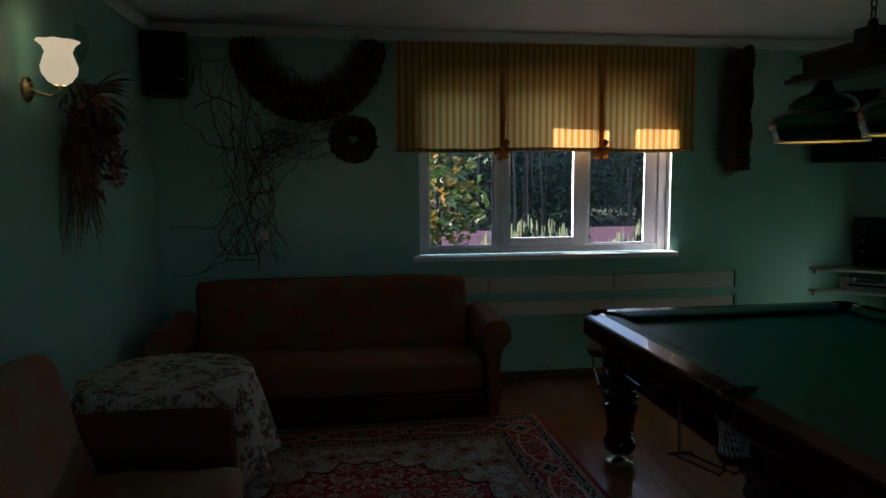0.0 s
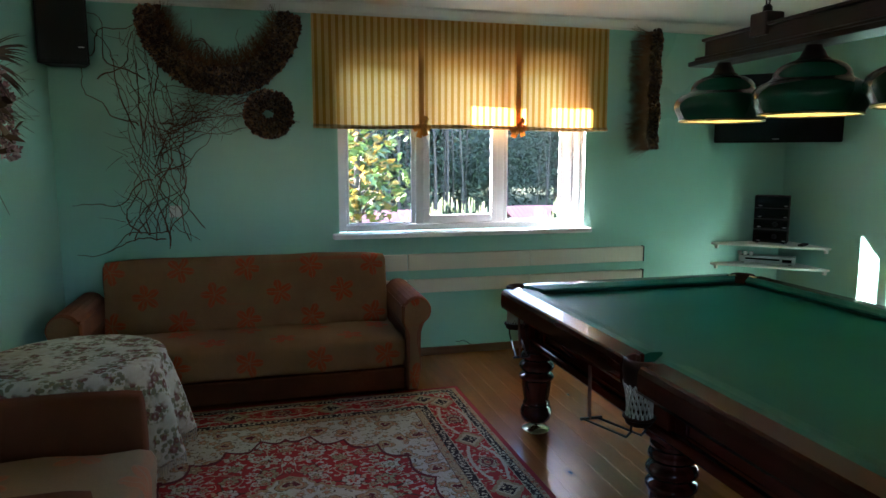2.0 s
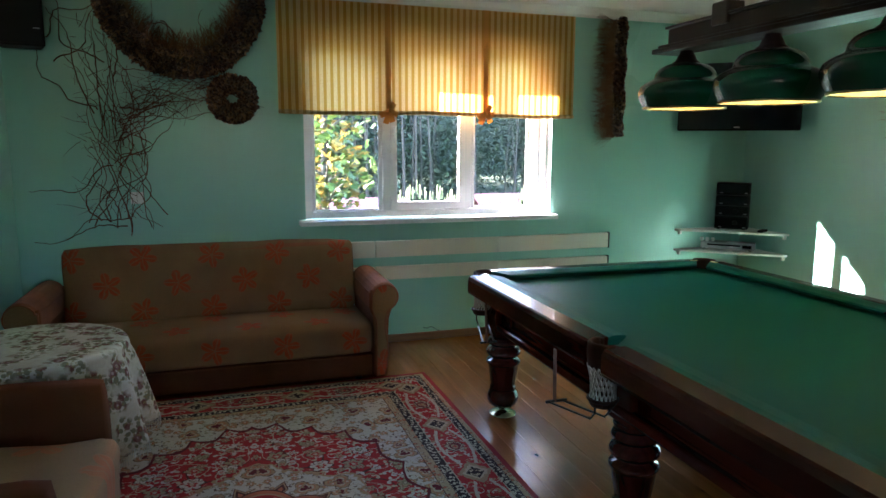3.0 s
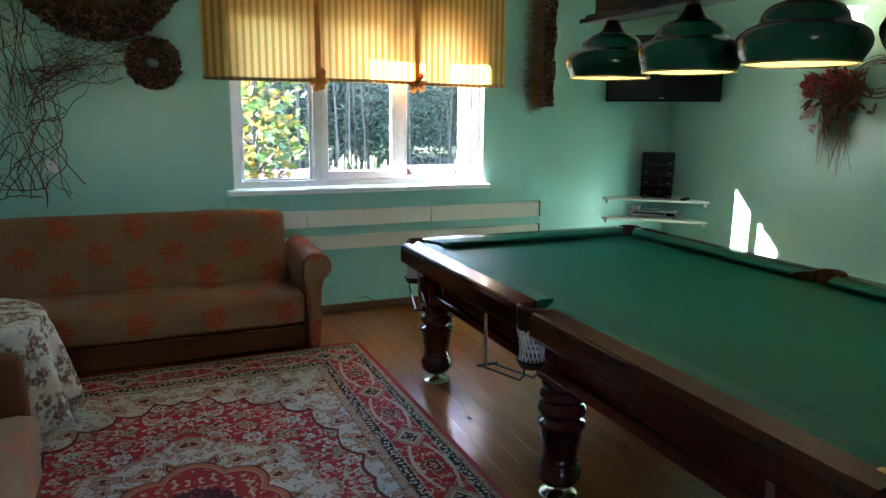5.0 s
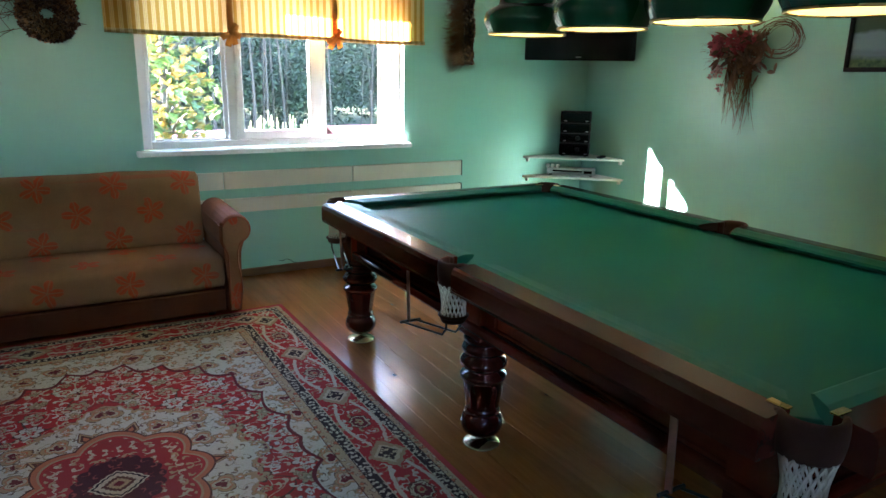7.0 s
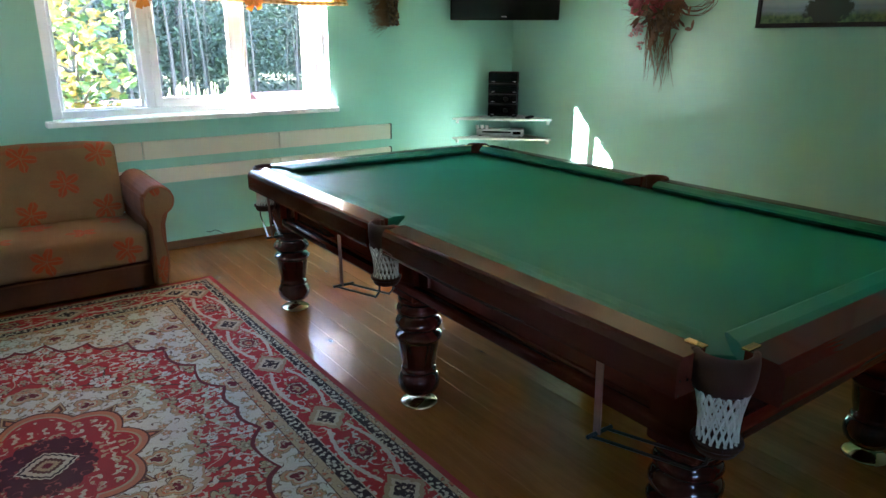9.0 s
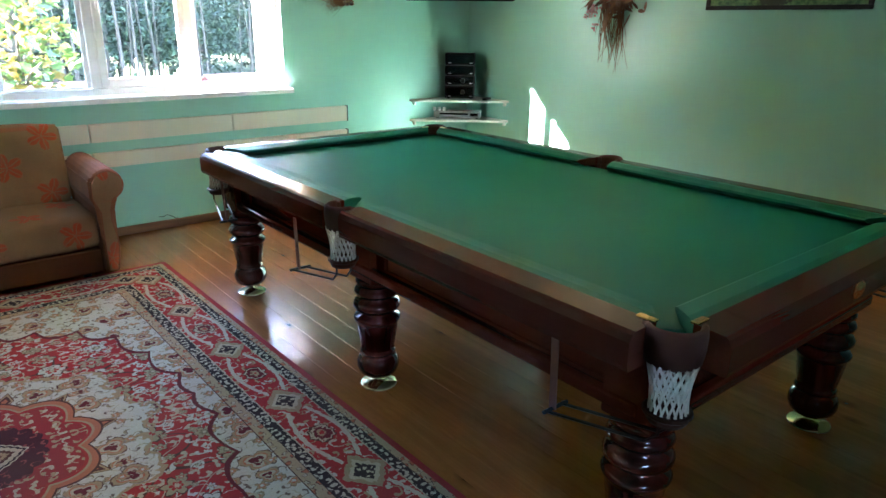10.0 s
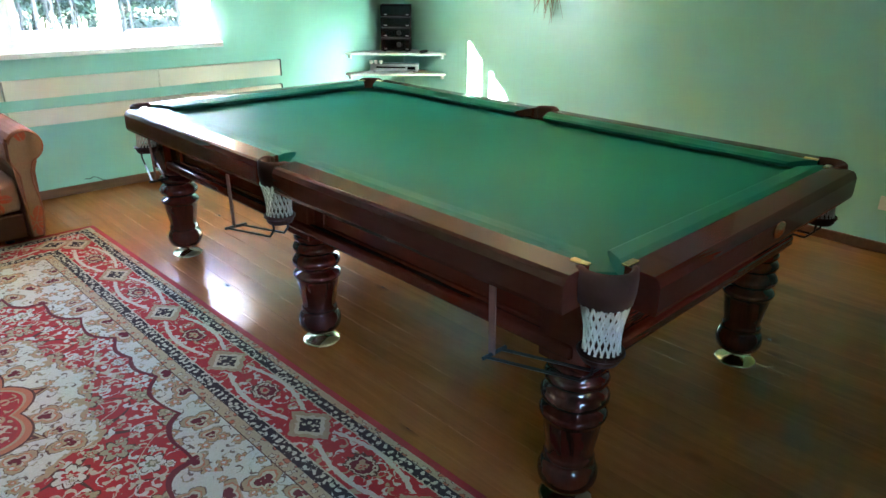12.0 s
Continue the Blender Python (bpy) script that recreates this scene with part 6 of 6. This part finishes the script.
# ---- outside ----
def outdoors():
    rnd = random.Random(77)
    gz = -1.1
    k = Nodes("meadow_grass")
    n = k.noise(k.obj(), 0.6, 5)
    f = k.noise(k.obj(), 12, 4)
    c = k.mix(k.step(n, 0.3, 0.7), (0.028, 0.045, 0.012), (0.060, 0.072, 0.024))
    c = k.mix(k.step(f, 0.4, 0.7, 0, 0.5), c, (0.015, 0.024, 0.008))
    k.bump(f, 0.4, 0.05)
    k.set(c, 0.9)
    bm = bmesh.new()
    v = [bm.verts.new((x, y, gz)) for x, y in ((-1500, YN + T_WALL + 0.002), (1500, YN + T_WALL + 0.002), (1500, 3000), (-1500, 3000))]
    bm.faces.new(v)
    tagged(part("ground", bm, k.mat), "mown grass outside the window", "ground", kind="structure")
    # pine wood
    bark = simple("pale_pine_bark", (0.050, 0.046, 0.036), 0.9, vary=0.35, scale=3)
    needles = leaf_mat("dark_pine_needles", ((0.005, 0.015, 0.006), (0.013, 0.034, 0.012), (0.028, 0.060, 0.018)), 0.12, 0.8)
    tr, fo = [], []
    tf, ff = [], []

    def stem(x, y, h, r):
        n0 = len(tr)
        lx, ly = rnd.uniform(-0.4, 0.4), rnd.uniform(-0.3, 0.3)
        for j in range(4):
            f = j / 3
            for i in range(6):
                a = i * math.pi / 3
                q = r * (1 - 0.75 * f)
                tr.append((x + lx * f * f + q * math.cos(a), y + ly * f + q * math.sin(a), gz + h * f))
        for j in range(3):
            for i in range(6):
                a, b = n0 + j * 6 + i, n0 + j * 6 + (i + 1) % 6
                tf.append((a, b, b + 6, a + 6))
        for j in range(3):
            z = gz + h * rnd.uniform(0.4, 0.9)
            a = rnd.uniform(0, 6.28)
            L = rnd.uniform(0.3, 0.8)
            m = len(tr)
            for q, w in ((0.0, 0.018), (1.0, 0.006)):
                for s in (-1, 1):
                    tr.append((x + math.cos(a) * L * q, y + math.sin(a) * L * q, z + s * w - 0.2 * q))
            tf.append((m, m + 1, m + 3, m + 2))

    def tuft(c, s, count, size):
        for i in range(count):
            p = Vector((rnd.gauss(0, s[0]), rnd.gauss(0, s[1]), rnd.gauss(0, s[2]))) + c
            d = Vector((rnd.uniform(-1, 1), rnd.uniform(-1, 1), rnd.uniform(-0.8, 0.8))).normalized()
            u = d.cross(Vector((rnd.uniform(-1, 1), rnd.uniform(-1, 1), 1))).normalized()
            q = size * rnd.uniform(0.5, 1.3)
            n0 = len(fo)
            fo.extend([tuple(p - d * q), tuple(p + u * q * 0.4), tuple(p + d * q), tuple(p - u * q * 0.4)])
            ff.append((n0, n0 + 1, n0 + 2, n0 + 3))

    # From 90 on: tall added trees out of view that block sky light.
    for i in range(210):
        y = rnd.uniform(27, 46)
        x = rnd.uniform(-3, 34) * y / 34 if i < 90 else rnd.uniform(-34, -3)
        h = rnd.uniform(4.6, 6.2) if i < 90 else rnd.uniform(11.0, 15.0)
        stem(x, y, h, rnd.uniform(0.09, 0.17))
        low = rnd.uniform(0.05, 0.6)
        for j in range(26):
            z = gz + h * rnd.uniform(low, 1.0)
            tuft(Vector((x + rnd.gauss(0, 0.7), y + rnd.gauss(0, 0.6), z)), (0.6, 0.5, 0.22), 30 if i < 90 else 14, 0.11 if i < 90 else 0.3)
    for i in range(46):
        y = rnd.uniform(24.5, 27)
        stem(rnd.uniform(1.5, 26) * y / 34, y, rnd.uniform(4.8, 6.4), rnd.uniform(0.035, 0.085))
    for i in range(820):
        y = rnd.uniform(25.5, 42)
        x = rnd.uniform(-3, 34) * y / 34
        tuft(Vector((x, y, gz + rnd.uniform(0.2, 4.6))), (0.9, 0.6, 0.5), 80, 0.13)
    # Added needle mass out of view at left, shading the wood and room.
    for i in range(420):
        tuft(Vector((rnd.uniform(-38, -4), rnd.uniform(26, 46), gz + rnd.uniform(0.6, 13.5))), (1.6, 1.2, 1.0), 40, 0.6)
    for name, vs, fs, mt, lab in (("forest_trunks", tr, tf, bark, "slender pale pine trunks of a wood, plus unseen shade-casting ones"), ("forest_foliage", fo, ff, needles, "dark green needles and undergrowth of a wood, plus unseen shade-casting mass")):
        me = bpy.data.meshes.new(name)
        me.from_pydata(vs, [], fs)
        me.materials.append(mt)
        tagged(new(name, me), lab, "forest", kind="stuff")
    # Flat sheet behind the trees; the wood's inner shade is in its colour.
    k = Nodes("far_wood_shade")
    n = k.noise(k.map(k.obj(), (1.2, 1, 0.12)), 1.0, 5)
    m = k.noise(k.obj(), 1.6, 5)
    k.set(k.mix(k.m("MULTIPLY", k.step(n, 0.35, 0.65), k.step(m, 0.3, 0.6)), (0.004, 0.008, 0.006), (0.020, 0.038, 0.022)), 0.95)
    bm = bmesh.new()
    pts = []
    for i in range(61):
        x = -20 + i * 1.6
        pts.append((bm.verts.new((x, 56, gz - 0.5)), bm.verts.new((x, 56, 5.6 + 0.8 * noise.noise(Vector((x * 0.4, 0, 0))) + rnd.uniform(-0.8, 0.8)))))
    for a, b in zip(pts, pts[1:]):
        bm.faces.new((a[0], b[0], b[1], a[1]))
    tagged(part("backdrop", bm, k.mat), "flat sheet coloured as the shaded depth of the far wood", "backdrop", kind="structure")

    # maple beside the house
    maple_leaf = leaf_mat("turning_maple_leaves", ((0.028, 0.068, 0.016), (0.060, 0.105, 0.022), (0.28, 0.15, 0.03)), 0.4)
    t = thing("maple_tree", "maple tree with leaves turning yellow, close to the house", "tree", (0.15, 8.2, gz))
    bm = bmesh.new()
    tube(bm, [(0, 0, 0), (0.05, 0.0, 0.8), (-0.05, 0.05, 1.8), (0.0, 0.0, 3.2), (0.1, 0.1, 4.6)], 0.10, 8, 0.02)
    for i in range(16):
        a = rnd.uniform(0, 6.28)
        z = rnd.uniform(0.7, 4.0)
        L = rnd.uniform(0.7, 1.35)
        tube(bm, [(0, 0, z), (math.cos(a) * L * 0.5, math.sin(a) * L * 0.5, z + 0.3), (math.cos(a) * L, math.sin(a) * L, z + 0.45)], 0.028, 5, 0.006)
    part("trunk", bm, bark, t)
    bm = bmesh.new()
    for i in range(2600):
        a = rnd.uniform(0, 6.28)
        z = rnd.uniform(0.5, 5.2)
        rr = 1.15 * math.sqrt(rnd.random()) * (1.0 - 0.10 * abs(z - 2.4)) * (0.75 + 0.35 * math.sin(a * 3 + z * 2.1))
        p = Vector((rr * math.cos(a), rr * math.sin(a), z))
        if noise.noise(p * 1.3) < -0.16:
            continue
        d = Vector((rnd.uniform(-1, 1), rnd.uniform(-1, 1), rnd.uniform(-1.0, 0.3))).normalized()
        u = d.cross(Vector((rnd.uniform(-1, 1), rnd.uniform(-1, 1), 1))).normalized()
        s = rnd.uniform(0.09, 0.17)
        w = d.cross(u)
        vs = []
        for kx, ky in ((-0.15, 0), (-0.1, 0.55), (0.25, 0.3), (0.45, 0.62), (0.6, 0.25), (1.1, 0.0), (0.6, -0.25), (0.45, -0.62), (0.25, -0.3), (-0.1, -0.55)):
            vs.append(bm.verts.new(p + d * s * kx + u * s * ky + w * s * 0.15 * abs(ky)))
        bm.faces.new(vs)
    part("crown", bm, maple_leaf, t)

    # young pines with pale shoots
    shoot = leaf_mat("pale_young_shoots", ((0.20, 0.24, 0.11), (0.28, 0.31, 0.16), (0.36, 0.37, 0.21)), 0.3)
    for x, y, h in ((1.55, 8.6, 1.55), (1.95, 9.0, 1.72), (2.35, 8.8, 1.65), (2.75, 9.3, 1.50), (3.9, 9.2, 1.40), (4.35, 9.4, 1.52), (1.2, 9.2, 1.35)):
        t = thing("young_pine", "young pine with pale upright shoots", "sapling", (x, y, gz), group="young pines")
        part("trunk", tube(bmesh.new(), [(0, 0, 0), (0.02, 0, h * 0.5), (0, 0, h)], 0.03, 6, 0.008), bark, t)
        bm = bmesh.new()
        for i in range(420):
            f = rnd.random()
            a = rnd.uniform(0, 6.28)
            L = (1 - f) * 0.42 + 0.05
            p = Vector((math.cos(a) * L * rnd.random(), math.sin(a) * L * rnd.random(), h * (0.1 + 0.85 * f)))
            scale_bit(bm, p, Vector((math.cos(a), math.sin(a), 0.7)), rnd.uniform(0.06, 0.13), rnd)
        part("crown", bm, needles, t)
        bm = bmesh.new()
        for i in range(18):
            a = rnd.uniform(0, 6.28)
            L = rnd.uniform(0.0, 0.30)
            z = h - L * 0.9
            p = Vector((math.cos(a) * L, math.sin(a) * L, z - 0.05))
            tube(bm, [p, p + Vector((0, 0, rnd.uniform(0.14, 0.32)))], 0.017, 5, 0.009)
        part("shoots", bm, shoot, t, "pale new shoots")

    # low sheds with red roofs
    roof_red = simple("faded_red_roof_sheet", (0.34, 0.13, 0.11), 0.6, vary=0.15, scale=3)
    pale = simple("pale_shed_wall", (0.55, 0.50, 0.44), 0.8, vary=0.1, scale=3)
    for x, y, w in ((3.3, 21, 1.2), (9.4, 22, 1.0)):
        t = thing("garden_shed", "low garden shed with a faded red roof", "shed", (x, y, gz - 0.22), group="sheds")
        part("wall", boxes(((-w, 0, 0), (w, 2.2, 0.25))), pale, t)
        ends = [(-0.3, 0.2), (1.1, 0.72), (2.5, 0.2), (2.5, 0.25), (1.1, 0.79), (-0.3, 0.25)]
        part("roof", extrude_outline(ends, 0, -w - 0.2, w + 0.2), roof_red, t, "ribbed red roof")
        for q in range(12):
            xx = -w - 0.1 + q * (2 * w + 0.2) / 11
            bm = tube(bmesh.new(), [(xx, -0.31, 0.25), (xx, 1.09, 0.79)], 0.02, 4)
            part("rib", bm, roof_red, t)


outdoors()


# ---- pine floor ----
def floor_boards():
    k = Nodes("varnished_pine_boards")
    r = k.rand()
    v = k.map(k.obj(), (10, 0.8, 10))
    off = k.vec(k.m("MULTIPLY", r, 31.0), k.m("MULTIPLY", r, 57.0), 0.0)
    add = k.t.nodes.new("ShaderNodeVectorMath")
    k.put(v, add.inputs[0])
    k.put(off, add.inputs[1])
    v = add.outputs[0]
    g = k.noise(v, 1.6, 5, 0.6, 1.5)
    f = k.noise(k.map(v, (3, 1.5, 3)), 2.0, 2)
    c = k.mix(k.step(g, 0.3, 0.7), (0.30, 0.098, 0.022), (0.40, 0.142, 0.035))
    c = k.mix(k.step(r, 0, 1, 0.0, 0.4), c, (0.18, 0.066, 0.018))
    c = k.mix(k.step(f, 0.4, 0.8, 0, 0.2), c, (0.15, 0.05, 0.012))
    put = k.t.nodes.new("ShaderNodeVectorMath")
    k.put(k.map(k.obj(), (1.0, 0.55, 1.0)), put.inputs[0])
    k.put(off, put.inputs[1])
    wob = k.m("MULTIPLY", k.noise(k.obj(), 60, 2), 0.03)
    kn = k.m("ADD", k.voronoi(put.outputs[0], 4.2), wob)
    c = k.mix(k.step(kn, 0.085, 0.16, 0.55, 0.0), c, (0.13, 0.036, 0.009))
    c = k.mix(k.step(kn, 0.050, 0.070, 0.9, 0.0), c, (0.022, 0.008, 0.004))
    ground = k.t.nodes.new("ShaderNodeNewGeometry").outputs["Position"]
    stain = k.noise(k.map(ground, (1.6, 0.8, 1)), 3.2, 5, 0.65)
    c = k.mix(k.step(stain, 0.40, 0.80, 0, 0.25), c, (0.10, 0.032, 0.009))
    scuff = k.noise(k.map(ground, (3.0, 1.2, 1)), 14, 4)
    c = k.mix(k.step(scuff, 0.58, 0.85, 0, 0.25), c, (0.12, 0.040, 0.011))
    dull = k.noise(k.map(ground, (2.0, 0.8, 1)), 4.0, 4)
    brush = k.noise(k.map(ground, (26, 3.2, 1)), 1.6, 4, 0.6, 0.6)
    cup = k.noise(k.map(ground, (9, 1.1, 1)), 1.0, 2)
    k.bump(k.m("ADD", k.m("MULTIPLY", brush, 0.5), cup), 0.12, 0.004)
    k.bsdf.inputs["Coat Roughness"].default_value = 0.10
    return k.set(c, k.step(dull, 0.2, 0.8, 0.18, 0.28), spec=0.45, coat=0.12)


def lay_floor():
    mat = floor_boards()
    joint = simple("dark_joint", (0.03, 0.012, 0.005), 0.8)
    fl = tagged(part("floor", boxes(((XW, YS, -0.12), (XE, YN, -0.006))), joint), "varnished pine board floor, worn and glossy", "floor", kind="structure")
    n = 52
    w = (XE - XW) / n
    me = mesh_of("plank", boxes(((-w / 2 + 0.0004, YS, -0.02), (w / 2 - 0.0004, YN, 0.0)), bevel=0.0003, seg=1), mat)
    for i in range(n):
        o = new("plank", me)
        o.parent = fl
        o.location = (XW + w * (i + 0.5), 0, 0.0)


lay_floor()
